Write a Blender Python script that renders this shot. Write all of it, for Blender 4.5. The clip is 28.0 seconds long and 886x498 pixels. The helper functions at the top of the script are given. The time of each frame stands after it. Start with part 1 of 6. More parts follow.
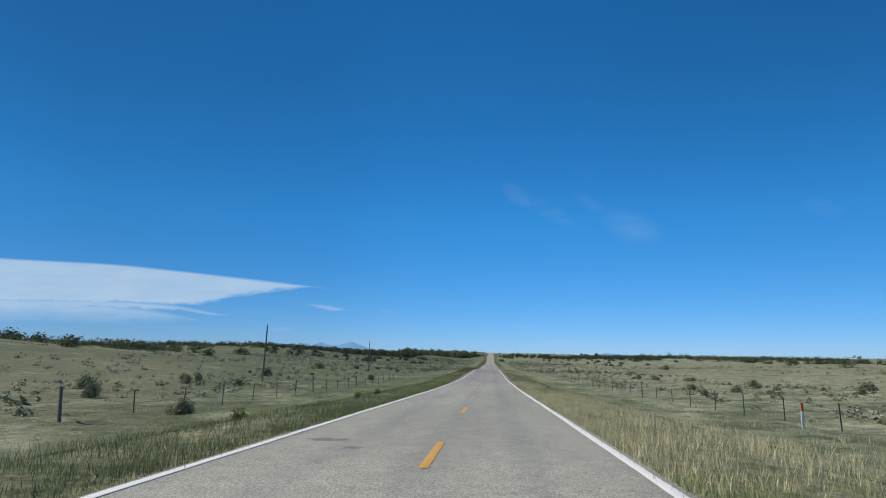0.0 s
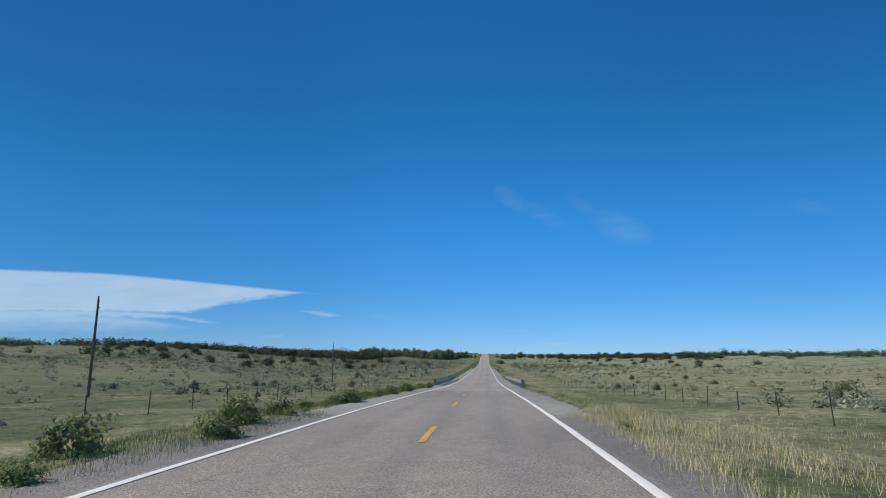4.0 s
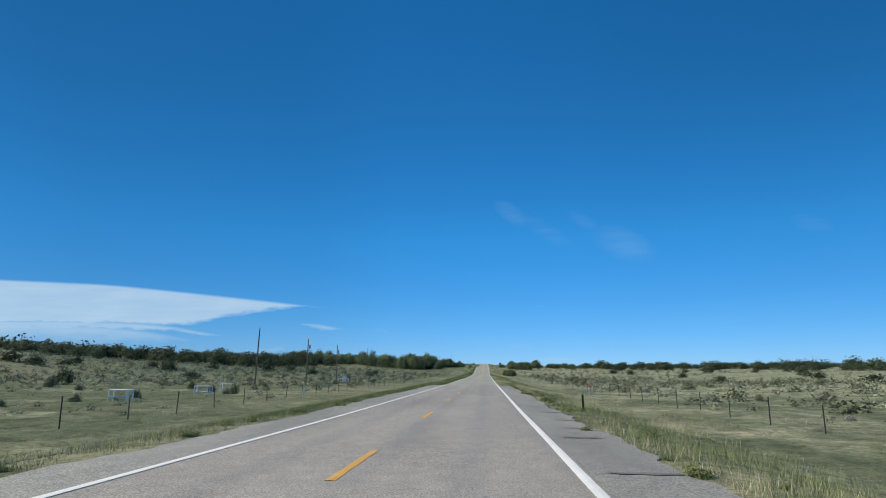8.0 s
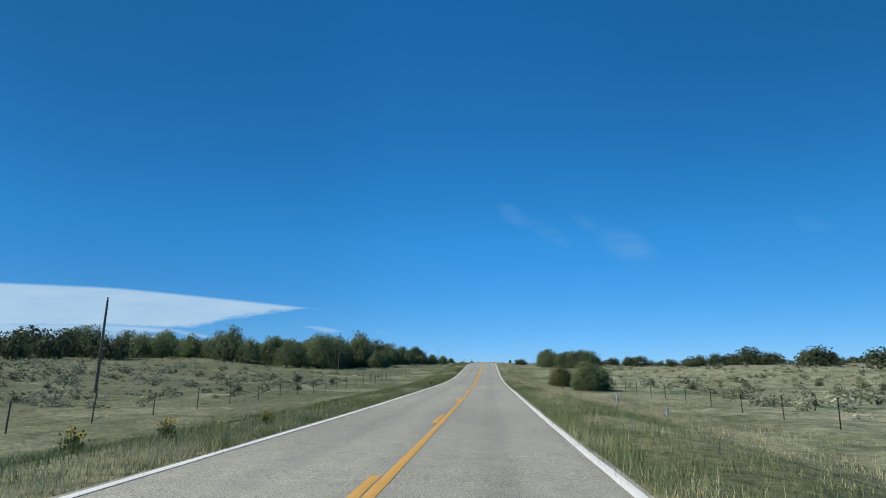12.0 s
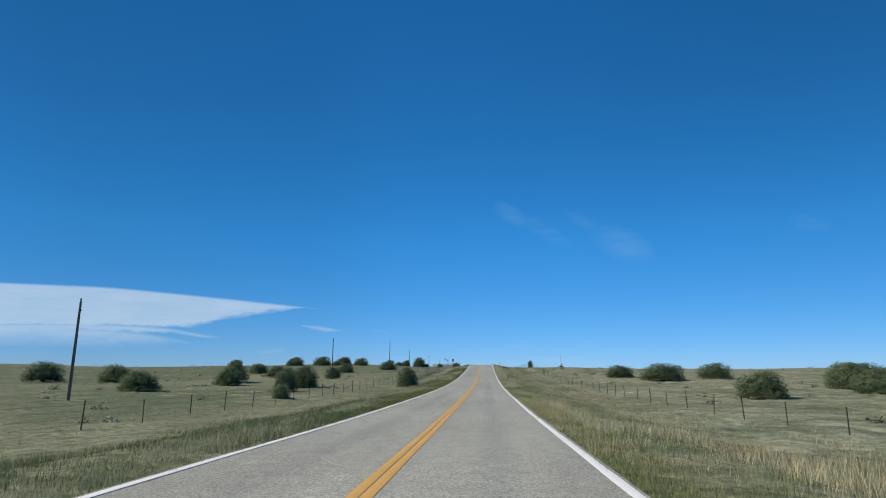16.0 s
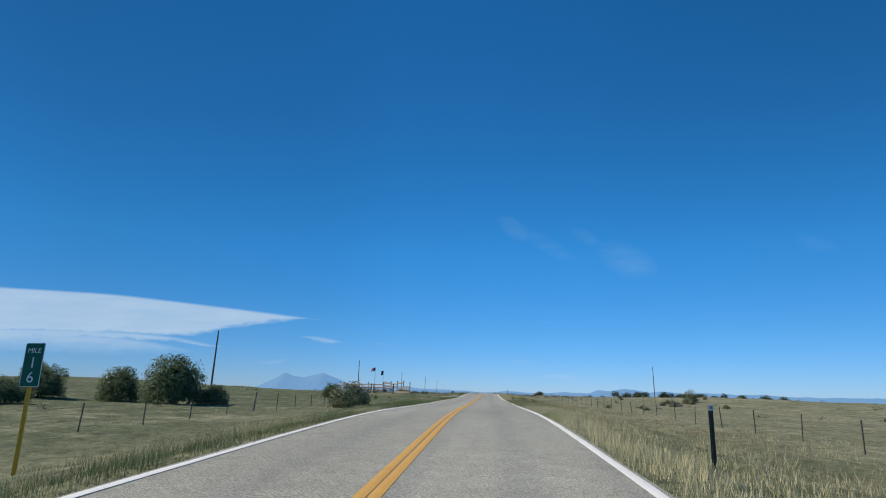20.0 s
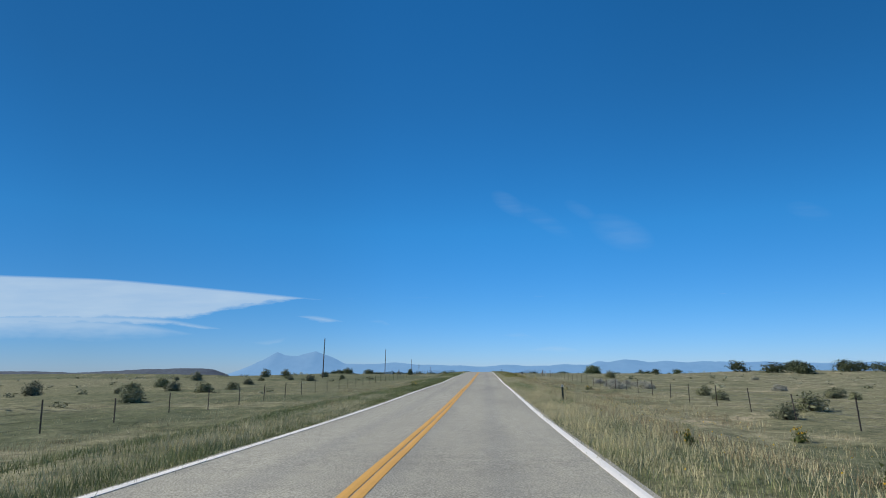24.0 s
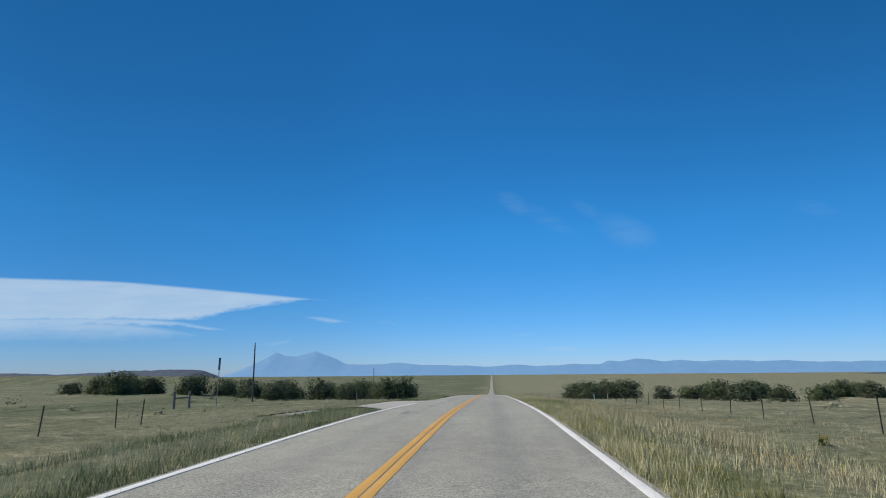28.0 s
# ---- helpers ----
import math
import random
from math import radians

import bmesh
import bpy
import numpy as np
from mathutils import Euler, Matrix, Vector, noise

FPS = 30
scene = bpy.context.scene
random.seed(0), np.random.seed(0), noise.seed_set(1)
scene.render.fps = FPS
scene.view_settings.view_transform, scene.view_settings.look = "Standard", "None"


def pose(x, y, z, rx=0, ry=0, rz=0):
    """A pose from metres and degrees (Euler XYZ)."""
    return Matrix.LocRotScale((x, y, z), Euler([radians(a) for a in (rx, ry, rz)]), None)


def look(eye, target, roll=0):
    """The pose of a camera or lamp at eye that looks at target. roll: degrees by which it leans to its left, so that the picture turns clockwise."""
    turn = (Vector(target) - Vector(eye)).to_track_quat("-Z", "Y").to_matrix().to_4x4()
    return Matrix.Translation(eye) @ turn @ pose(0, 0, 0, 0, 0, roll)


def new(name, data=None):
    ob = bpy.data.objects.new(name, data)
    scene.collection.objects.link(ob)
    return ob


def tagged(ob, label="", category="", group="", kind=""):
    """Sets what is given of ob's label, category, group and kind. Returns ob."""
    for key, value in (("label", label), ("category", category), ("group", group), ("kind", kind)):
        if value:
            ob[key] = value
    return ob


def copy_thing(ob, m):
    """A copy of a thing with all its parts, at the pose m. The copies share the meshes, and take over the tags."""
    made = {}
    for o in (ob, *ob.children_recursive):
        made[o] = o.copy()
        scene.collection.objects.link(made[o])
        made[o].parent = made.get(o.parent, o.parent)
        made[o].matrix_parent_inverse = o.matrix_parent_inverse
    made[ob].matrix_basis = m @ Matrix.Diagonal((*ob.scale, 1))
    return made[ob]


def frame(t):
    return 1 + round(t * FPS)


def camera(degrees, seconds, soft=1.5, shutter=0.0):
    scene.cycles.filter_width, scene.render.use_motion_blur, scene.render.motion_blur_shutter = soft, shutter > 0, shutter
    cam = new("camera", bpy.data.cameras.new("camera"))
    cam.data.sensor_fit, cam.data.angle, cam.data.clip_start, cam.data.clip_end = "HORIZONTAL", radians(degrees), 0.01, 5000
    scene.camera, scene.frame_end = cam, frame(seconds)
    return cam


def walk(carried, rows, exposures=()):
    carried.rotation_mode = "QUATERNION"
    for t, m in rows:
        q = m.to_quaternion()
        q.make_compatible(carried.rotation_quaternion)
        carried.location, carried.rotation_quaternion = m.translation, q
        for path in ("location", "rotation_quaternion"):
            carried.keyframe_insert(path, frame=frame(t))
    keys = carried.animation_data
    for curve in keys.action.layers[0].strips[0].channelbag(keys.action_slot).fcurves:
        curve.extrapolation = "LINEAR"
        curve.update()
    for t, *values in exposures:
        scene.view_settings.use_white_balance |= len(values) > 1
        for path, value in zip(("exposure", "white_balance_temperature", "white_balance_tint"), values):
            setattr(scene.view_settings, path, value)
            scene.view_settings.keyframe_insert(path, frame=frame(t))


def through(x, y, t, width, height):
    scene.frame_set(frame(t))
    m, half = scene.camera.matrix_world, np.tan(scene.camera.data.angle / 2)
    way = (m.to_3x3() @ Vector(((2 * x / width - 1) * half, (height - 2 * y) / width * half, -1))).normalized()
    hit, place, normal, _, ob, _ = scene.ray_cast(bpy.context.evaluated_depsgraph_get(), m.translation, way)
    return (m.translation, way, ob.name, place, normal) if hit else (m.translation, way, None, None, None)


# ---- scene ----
# The road runs along +y on x = 0; the car drives at V metres a second in the lane on +x.
V = 33.7
LENS = 77.0
F = 784 / math.tan(math.radians(LENS / 2))

# Height of the road along its length: seconds of the drive and metres.
ROAD_T = [-8, -1] + [k / 2 for k in range(59)] + [30, 34, 40, 48, 58, 70, 160]
ROAD_Z = [1.2, -1.4, -2.02, -2.33, -2.66, -2.9, -3.1, -3, -3.04, -2.96, -3.03, -3.2, -3.52, -3.88, -4.13, -4.29, -4.14, -4.01, -3.83, -3.75, -3.57, -3.4,
          -3.19, -2.96, -2.71, -2.5, -2.2, -1.96, -1.61, -1.25, -0.64, 0.37, 1.51, 2.49, 3.12, 3.13, 3.3, 3.56, 4.02, 4.71, 5.54, 6.53, 7.7, 8.24,
          8.23, 8.33, 8.38, 8.66, 8.99, 9.12, 9.09, 8.97, 9.06, 9.07, 9.28, 9.35, 9.53, 9.64, 9.62, 9.5, 8.98, 7.78, 1.98, -6.67, -16.67, -21.67,
          -22.67, -22.67]
_ys = np.arange(-400.0, 5400.0, 2.0)
_raw = np.interp(_ys, np.array(ROAD_T) * V, ROAD_Z)


def _smooth(a, n):
    k = np.hanning(n + 2)[1:-1]
    p = np.concatenate([np.full(n, a[0]), a, np.full(n, a[-1])])
    return np.convolve(p, k / k.sum(), "same")[n:-n]


ROAD_H = _smooth(_raw, 9)
LAND_H = _smooth(_raw, 61)


def road_z(y):
    return np.interp(y, _ys, ROAD_H)


def smooth01(a, b, x):
    q = np.clip((np.asarray(x, float) - a) / (b - a), 0, 1)
    return q * q * (3 - 2 * q)


def rolling(x, y):
    """Gentle unevenness of the open land, in metres."""
    return (0.45 * np.sin(x * 0.051 + y * 0.023) + 0.35 * np.sin(x * 0.023 - y * 0.041 + 1.3)
            + 0.22 * np.sin(x * 0.11 + 0.6) * np.sin(y * 0.087 + 0.4) + 0.07 * np.sin(x * 0.53 + y * 0.2) * np.sin(y * 0.47 + x * 0.13))


def ground_z(x, y):
    """Height of the land at x, y."""
    x, y = np.asarray(x, float), np.asarray(y, float)
    a = np.abs(x)
    r = road_z(y)
    land = np.interp(y, _ys, LAND_H)
    left = np.interp(y, [-200, 150, 260, 330, 365, 405, 460, 520, 600, 1000], [10.5, 8.0, 6.0, 9.0, 9.6, 8.0, 6.6, 3.5, 0.6, 0.0])
    right = np.interp(y, [-200, 200, 450, 540, 620, 700, 1000], [1.0, 3.5, 3.5, 0.5, -1.4, -1.0, 0.0])
    side = np.where(x < 0, left, right) * smooth01(8, 170, a)
    fall = -0.04 - 0.45 * smooth01(4.3, 8.0, a)
    verge = r + fall
    far = land - 0.45 + side + rolling(x, y) * smooth01(7, 40, a)
    m = smooth01(7, 45, a)
    bank = 0.85 * np.exp(-((y - 744) / 15.0) ** 2) * smooth01(4.5, 9, -x)  # grassy bank at the ranch gate
    dip = -0.34 * np.exp(-((y - 684) / 16.0) ** 2) * smooth01(3.3, 4.7, a) * (1 - smooth01(12, 24, a))
    cut = 0.36 * smooth01(8.3, 9.1, -x) * (1 - smooth01(14, 22, -x)) * smooth01(612, 620, y) * (1 - smooth01(642, 660, y))  # low earth scarp
    knoll = 1.1 * np.exp(-((x + 50) / 25.0) ** 2 - ((y - 515) / 40.0) ** 2)  # wooded rise
    swell = 0.7 * np.exp(-((y - 660) / 22.0) ** 2) * smooth01(9, 22, -x) * (1 - smooth01(80, 140, -x))  # low swell past the scarp
    berm = 0.3 * np.exp(-((y - 660) / 18.0) ** 2) * smooth01(7.5, 12, x) * (1 - smooth01(18, 40, x))  # stony bank
    return verge * (1 - m) + far * m + bank + dip + knoll + cut + swell + berm


# The drive, row by row: seconds, height of the horizon, direction of the road, lean to the left, metres right of the road's middle, metres over the road.
DRIVE = [
    (0, 637.1, 872.3, 0.82, 0.87, 1.152), (0.5, 635.0, 870.6, 1.05, 0.87, 1.144), (1, 645.4, 874.9, 1.36, 0.87, 1.137),
    (1.5, 643.9, 865.4, 0.53, 0.81, 1.134), (2, 656.7, 855.9, -0.29, 0.75, 1.130), (2.5, 657.4, 857.0, -0.12, 0.93, 1.138),
    (3, 652.9, 858.2, 0.04, 1.12, 1.146), (3.5, 654.6, 856.9, -0.29, 1.11, 1.145), (4, 644.9, 859.8, -0.12, 1.09, 1.144),
    (4.5, 632.3, 862.7, 0.05, 1.08, 1.142), (5, 626.7, 865.5, 0.22, 1.07, 1.141), (5.5, 638.5, 868.3, 0.39, 1.06, 1.140),
    (6, 661.3, 863.6, -0.63, 1.05, 1.138), (6.5, 660.9, 859.2, -0.73, 1.10, 1.146), (7, 673.1, 860.7, -0.09, 1.14, 1.154),
    (7.5, 674.0, 861.3, 0.13, 1.35, 1.155), (8, 670.8, 861.9, 0.35, 1.55, 1.157), (8.5, 679.0, 862.6, -0.15, 1.58, 1.147),
    (9, 676.8, 863.3, -0.65, 1.61, 1.138), (9.5, 667.3, 864.8, -0.43, 1.56, 1.144), (10, 675.6, 866.2, -0.21, 1.51, 1.151),
    (10.5, 672.4, 865.1, -0.09, 1.44, 1.149), (11, 673.5, 864.1, 0.02, 1.36, 1.147), (11.5, 676.0, 865.0, 0.13, 1.31, 1.153),
    (12, 674.4, 866.0, 0.24, 1.26, 1.159), (12.5, 678.7, 862.1, 0.02, 1.25, 1.148), (13, 678.9, 858.1, -0.21, 1.23, 1.137),
    (13.5, 699.0, 854.4, -1.10, 1.23, 1.143), (14, 715.0, 856.3, -0.70, 1.22, 1.149), (14.5, 724.9, 858.6, -0.29, 1.22, 1.155),
    (15, 724.8, 860.9, 0.11, 1.22, 1.161), (15.5, 716.7, 863.2, 0.52, 1.21, 1.167), (16, 673.0, 861.5, 0.13, 1.21, 1.173),
    (16.5, 676.0, 862.9, 0.35, 1.15, 1.160), (17, 676.9, 864.3, 0.56, 1.10, 1.146), (17.5, 691.6, 864.6, 0.82, 0.99, 1.135),
    (18, 704.9, 865.0, 1.08, 0.89, 1.124), (18.5, 716.8, 864.3, 0.79, 1.00, 1.124), (19, 725.1, 863.5, 0.51, 1.11, 1.174),
    (19.5, 730.2, 870.7, 1.72, 1.05, 1.195), (20, 697.8, 868.9, 1.31, 0.99, 1.167), (20.5, 675.5, 866.0, 0.97, 1.06, 1.129),
    (21, 672.5, 863.5, 0.63, 1.14, 1.092), (21.5, 680.9, 860.7, 0.01, 1.15, 1.103), (22, 677.9, 860.3, -0.01, 1.16, 1.115),
    (22.5, 673.9, 859.8, -0.04, 1.17, 1.127), (23, 670.9, 859.4, -0.06, 1.17, 1.139), (23.5, 667.9, 859.0, -0.09, 1.18, 1.150),
    (24, 654.0, 857.9, -0.29, 1.19, 1.162), (24.5, 654.2, 859.5, -0.13, 1.23, 1.156), (25, 661.1, 861.1, 0.03, 1.26, 1.150),
    (25.5, 669.1, 867.0, 0.25, 1.28, 1.156), (26, 669.9, 872.9, 0.46, 1.30, 1.163), (26.5, 670.8, 873.3, 0.19, 1.23, 1.159),
    (27, 668.5, 873.7, -0.09, 1.16, 1.156), (27.5, 656.8, 870.9, -0.30, 1.17, 1.160), (28, 654.4, 868.1, -0.51, 1.17, 1.164),
]


def drive(horizon, ahead, lean, x, up, y):
    """The camera's pose at y metres along the road."""
    down = (horizon - 441) / F
    side = (ahead - 784) / (F * math.sqrt(1 + down * down))
    return pose(x, y, float(road_z(y)) + up, 90 + math.degrees(math.atan(down)), 0, math.degrees(math.atan(side))) @ pose(0, 0, 0, 0, 0, lean)


cam = camera(LENS, 28.0, soft=1.0)
# The picture's white balance drifts a little: warmer on the culvert, greener up the rise.
walk(cam, [(t, drive(*row, V * t)) for t, *row in DRIVE],
     [(0, 0.0, 6500, 10), (4, 0.0, 6500, 10), (5.5, 0.12, 6500, 15), (6.2, 0.12, 6500, 15), (7.2, 0.08, 6500, 6), (13.5, 0.08, 6500, 6), (15.5, 0.0, 6500, 9), (28, 0.0, 6500, 10)])

# ---- sky and sun ----
SUN_AZ, SUN_EL = radians(-86), radians(39)  # azimuth from +y towards +x
world = bpy.data.worlds.new("world")
scene.world = world
world.use_nodes = True
wt = world.node_tree
wt.nodes.clear()


def wn(kind):
    return wt.nodes.new(kind)


def wm(op, a, b=None, c=None, clamp=False):
    n = wn("ShaderNodeMath")
    n.operation, n.use_clamp = op, clamp
    for i, v in enumerate((a, b, c)):
        if v is None:
            continue
        if isinstance(v, (int, float)):
            n.inputs[i].default_value = v
        else:
            wt.links.new(v, n.inputs[i])
    return n.outputs[0]


sky = wn("ShaderNodeTexSky")
sky.sky_type, sky.sun_disc, sky.sun_elevation, sky.sun_rotation = "NISHITA", False, SUN_EL, SUN_AZ
sky.altitude, sky.air_density, sky.dust_density, sky.ozone_density = 1800, 1.0, 0.2, 2.5
hue = wn("ShaderNodeHueSaturation")
hue.inputs["Saturation"].default_value = 1.13
tint = wn("ShaderNodeMix")
tint.data_type, tint.blend_type = "RGBA", "MULTIPLY"
tint.inputs[0].default_value = 1.0
co = wn("ShaderNodeTexCoord")
sep = wn("ShaderNodeSeparateXYZ")
wt.links.new(co.outputs["Generated"], sep.inputs[0])
clear = wn("ShaderNodeValToRGB")
clear.color_ramp.elements[0].position, clear.color_ramp.elements[0].color = 0.0, (0.53, 0.735, 1.22, 1)
clear.color_ramp.elements[1].position, clear.color_ramp.elements[1].color = 0.45, (0.60, 0.97, 1.20, 1)
for at, col in ((0.10, (0.565, 0.865, 1.20, 1)), (0.24, (0.63, 1.05, 1.33, 1))):
    clear.color_ramp.elements.new(at).color = col
wt.links.new(sep.outputs[2], clear.inputs[0])
# The sky's colour is darkened towards both sides, standing in for the lens's falloff.
deep = wn("ShaderNodeValToRGB")
deep.color_ramp.elements[0].position, deep.color_ramp.elements[0].color = 0.0, (0.52, 0.52, 0.54, 1)
deep.color_ramp.elements[1].position, deep.color_ramp.elements[1].color = 1.0, (0.86, 0.86, 0.88, 1)
for at, k in ((0.2, 0.62), (0.35, 0.82), (0.42, 0.96), (0.5, 1.05), (0.58, 1.09), (0.68, 1.05), (0.8, 0.93)):
    deep.color_ramp.elements.new(at).color = (k, k, k, 1)
wt.links.new(wm("MULTIPLY_ADD", sep.outputs[0], 0.5, 0.5), deep.inputs[0])
grade = wn("ShaderNodeMix")
grade.data_type, grade.blend_type = "RGBA", "MULTIPLY"
grade.inputs[0].default_value = 1.0
wt.links.new(clear.outputs[0], grade.inputs[6])
wt.links.new(deep.outputs[0], grade.inputs[7])
wt.links.new(grade.outputs[2], tint.inputs[7])
wt.links.new(sky.outputs[0], tint.inputs[6])
wt.links.new(tint.outputs[2], hue.inputs["Color"])
ahead = wm("MAXIMUM", sep.outputs[1], 0.02)
U = wm("DIVIDE", sep.outputs[0], ahead)
W = wm("DIVIDE", sep.outputs[2], ahead)


def edge(points, u):
    """A height as a curve over u: points (u, w)."""
    n = wn("ShaderNodeFloatCurve")
    c = n.mapping.curves[0]
    u0, u1 = points[0][0], points[-1][0]
    while len(c.points) < len(points):
        c.points.new(0.5, 0.5)
    for p, (a, b) in zip(c.points, points):
        p.location = ((a - u0) / (u1 - u0), b)
        p.handle_type = "AUTO_CLAMPED"
    n.mapping.use_clip = False
    n.mapping.update()
    mr = wn("ShaderNodeMapRange")
    mr.inputs["From Min"].default_value, mr.inputs["From Max"].default_value = u0, u1
    wt.links.new(u, mr.inputs["Value"])
    wt.links.new(mr.outputs[0], n.inputs["Value"])
    return n.outputs[0]


def noise_w(scale, su, sw, detail=5, rough=0.55):
    cm = wn("ShaderNodeCombineXYZ")
    wt.links.new(wm("MULTIPLY", U, su), cm.inputs[0])
    wt.links.new(wm("MULTIPLY", W, sw), cm.inputs[1])
    n = wn("ShaderNodeTexNoise")
    n.inputs["Scale"].default_value, n.inputs["Detail"].default_value, n.inputs["Roughness"].default_value = scale, detail, rough
    wt.links.new(cm.outputs[0], n.inputs["Vector"])
    return n.outputs[0]


streak = noise_w(9, 1, 7)
fray = wm("MULTIPLY", wm("SUBTRACT", noise_w(22, 1, 4), 0.5), 0.02)
Wf = wm("ADD", W, fray)


def band(lower, upper, soft_low, soft_up, strength):
    a = wm("DIVIDE", wm("SUBTRACT", Wf, edge(lower, U)), soft_low, clamp=True)
    b = wm("DIVIDE", wm("SUBTRACT", edge(upper, U), W), soft_up, clamp=True)
    return wm("MULTIPLY", wm("MULTIPLY", wm("SMOOTH_MIN", a, b, 0.1, clamp=True), strength), wm("MULTIPLY_ADD", streak, 0.5, 0.7))


main_cloud = band([(-2.5, 0.10), (-0.924, 0.0976), (-0.754, 0.0954), (-0.625, 0.0935), (-0.56, 0.0945), (-0.50, 0.1035), (-0.448, 0.1125), (-0.395, 0.1200), (-0.352, 0.1248), (-0.305, 0.1285)],
                  [(-2.5, 0.30), (-0.94, 0.1841), (-0.823, 0.1782), (-0.708, 0.1714), (-0.595, 0.1603), (-0.483, 0.1484), (-0.374, 0.1362), (-0.305, 0.1275)], 0.007, 0.005, 0.8)
low_cloud = band([(-1.6, 0.080), (-0.9, 0.085), (-0.719, 0.0855), (-0.586, 0.0818), (-0.52, 0.0752), (-0.45, 0.0715)],
                 [(-1.6, 0.108), (-0.9, 0.107), (-0.72, 0.1045), (-0.60, 0.0960), (-0.52, 0.0825), (-0.45, 0.0700)], 0.006, 0.008, 0.7)
haze_cloud = band([(-2.5, 0.050), (-0.918, 0.058), (-0.804, 0.056), (-0.692, 0.055), (-0.5, 0.066)],
                  [(-2.5, 0.105), (-0.923, 0.104), (-0.809, 0.102), (-0.696, 0.096), (-0.5, 0.060)], 0.03, 0.012, 0.62)
small_cloud = band([(-0.36, 0.0970), (-0.308, 0.0880), (-0.266, 0.0838), (-0.232, 0.0825)],
                   [(-0.36, 0.0940), (-0.324, 0.0978), (-0.287, 0.0940), (-0.232, 0.0795)], 0.006, 0.006, 0.55)
trail_cloud = band([(-0.22, 0.085), (-0.19, 0.080), (-0.16, 0.077)], [(-0.22, 0.083), (-0.19, 0.089), (-0.16, 0.074)], 0.010, 0.010, 0.22)
thin_cloud = band([(-0.48, 0.048), (-0.40, 0.046), (-0.33, 0.066)], [(-0.48, 0.045), (-0.40, 0.053), (-0.33, 0.063)], 0.010, 0.010, 0.3)
faint_cloud = band([(0.07, 0.034), (0.12, 0.028), (0.18, 0.032)], [(0.07, 0.031), (0.12, 0.040), (0.18, 0.029)], 0.012, 0.012, 0.45)
hint_cloud = band([(0.02, 0.060), (0.06, 0.052), (0.10, 0.052)], [(0.02, 0.057), (0.06, 0.064), (0.10, 0.049)], 0.014, 0.014, 0.22)


def wisp(u, w, su, sw, lean, strength):
    """A faint feathery streak round (u, w)."""
    du = wm("SUBTRACT", U, u)
    dw = wm("ADD", wm("SUBTRACT", W, w), wm("MULTIPLY", du, lean))
    r = wm("ADD", wm("POWER", wm("ABSOLUTE", wm("DIVIDE", du, su)), 2.0), wm("POWER", wm("ABSOLUTE", wm("DIVIDE", dw, sw)), 2.0))
    return wm("MULTIPLY", wm("MULTIPLY", wm("SUBTRACT", 1.0, r, clamp=True), wm("MULTIPLY_ADD", streak, 2.4, -0.6, clamp=True)), strength)


cover = main_cloud
for extra in (low_cloud, haze_cloud, small_cloud, trail_cloud, thin_cloud, faint_cloud, hint_cloud, wisp(0.05, 0.30, 0.035, 0.022, 0.5, 0.10), wisp(0.11, 0.268, 0.06, 0.02, 0.6, 0.06),
              wisp(0.18, 0.284, 0.03, 0.016, 0.5, 0.07), wisp(0.25, 0.24, 0.06, 0.035, 0.3, 0.10), wisp(0.58, 0.272, 0.04, 0.018, 0.2, 0.06)):
    cover = wm("MAXIMUM", cover, extra)
cover = wm("MULTIPLY", cover, wm("GREATER_THAN", sep.outputs[1], 0.05), clamp=True)
mix = wn("ShaderNodeMix")
mix.data_type = "RGBA"
mix.inputs[7].default_value = (4.4, 5.8, 7.3, 1)
wt.links.new(cover, mix.inputs[0])
wt.links.new(hue.outputs[0], mix.inputs[6])
bg = wn("ShaderNodeBackground")
bg.inputs["Strength"].default_value = 0.108
wo = wn("ShaderNodeOutputWorld")
wt.links.new(mix.outputs[2], bg.inputs["Color"])
wt.links.new(bg.outputs[0], wo.inputs["Surface"])

sun = new("sun", bpy.data.lights.new("sun", "SUN"))
sun.data.energy, sun.data.angle, sun.data.color = 5.0, radians(0.5), (1.0, 0.92, 0.79)
sun.matrix_world = look((0, 0, 0), (-math.sin(SUN_AZ) * math.cos(SUN_EL), -math.cos(SUN_AZ) * math.cos(SUN_EL), -math.sin(SUN_EL)))
scene.view_settings.exposure = 0.0

# ---- materials ----
def links(m):
    m.use_nodes = True
    return m.node_tree.nodes, m.node_tree.links, m.node_tree.nodes["Principled BSDF"]


def tex(nd, lk, scale, detail=6, rough=0.6, stretch=(1, 1, 1), coord="Object"):
    c = nd.new("ShaderNodeTexCoord")
    mp = nd.new("ShaderNodeMapping")
    mp.inputs["Scale"].default_value = stretch
    n = nd.new("ShaderNodeTexNoise")
    n.inputs["Scale"].default_value, n.inputs["Detail"].default_value, n.inputs["Roughness"].default_value = scale, detail, rough
    lk.new(c.outputs[coord], mp.inputs["Vector"])
    lk.new(mp.outputs[0], n.inputs["Vector"])
    return n.outputs[0]


def ramp(nd, lk, value, stops):
    r = nd.new("ShaderNodeValToRGB")
    e = r.color_ramp.elements
    while len(e) < len(stops):
        e.new(0.5)
    for p, (at, col) in zip(e, stops):
        p.position, p.color = at, (*col, 1)
    lk.new(value, r.inputs[0])
    return r.outputs[0]


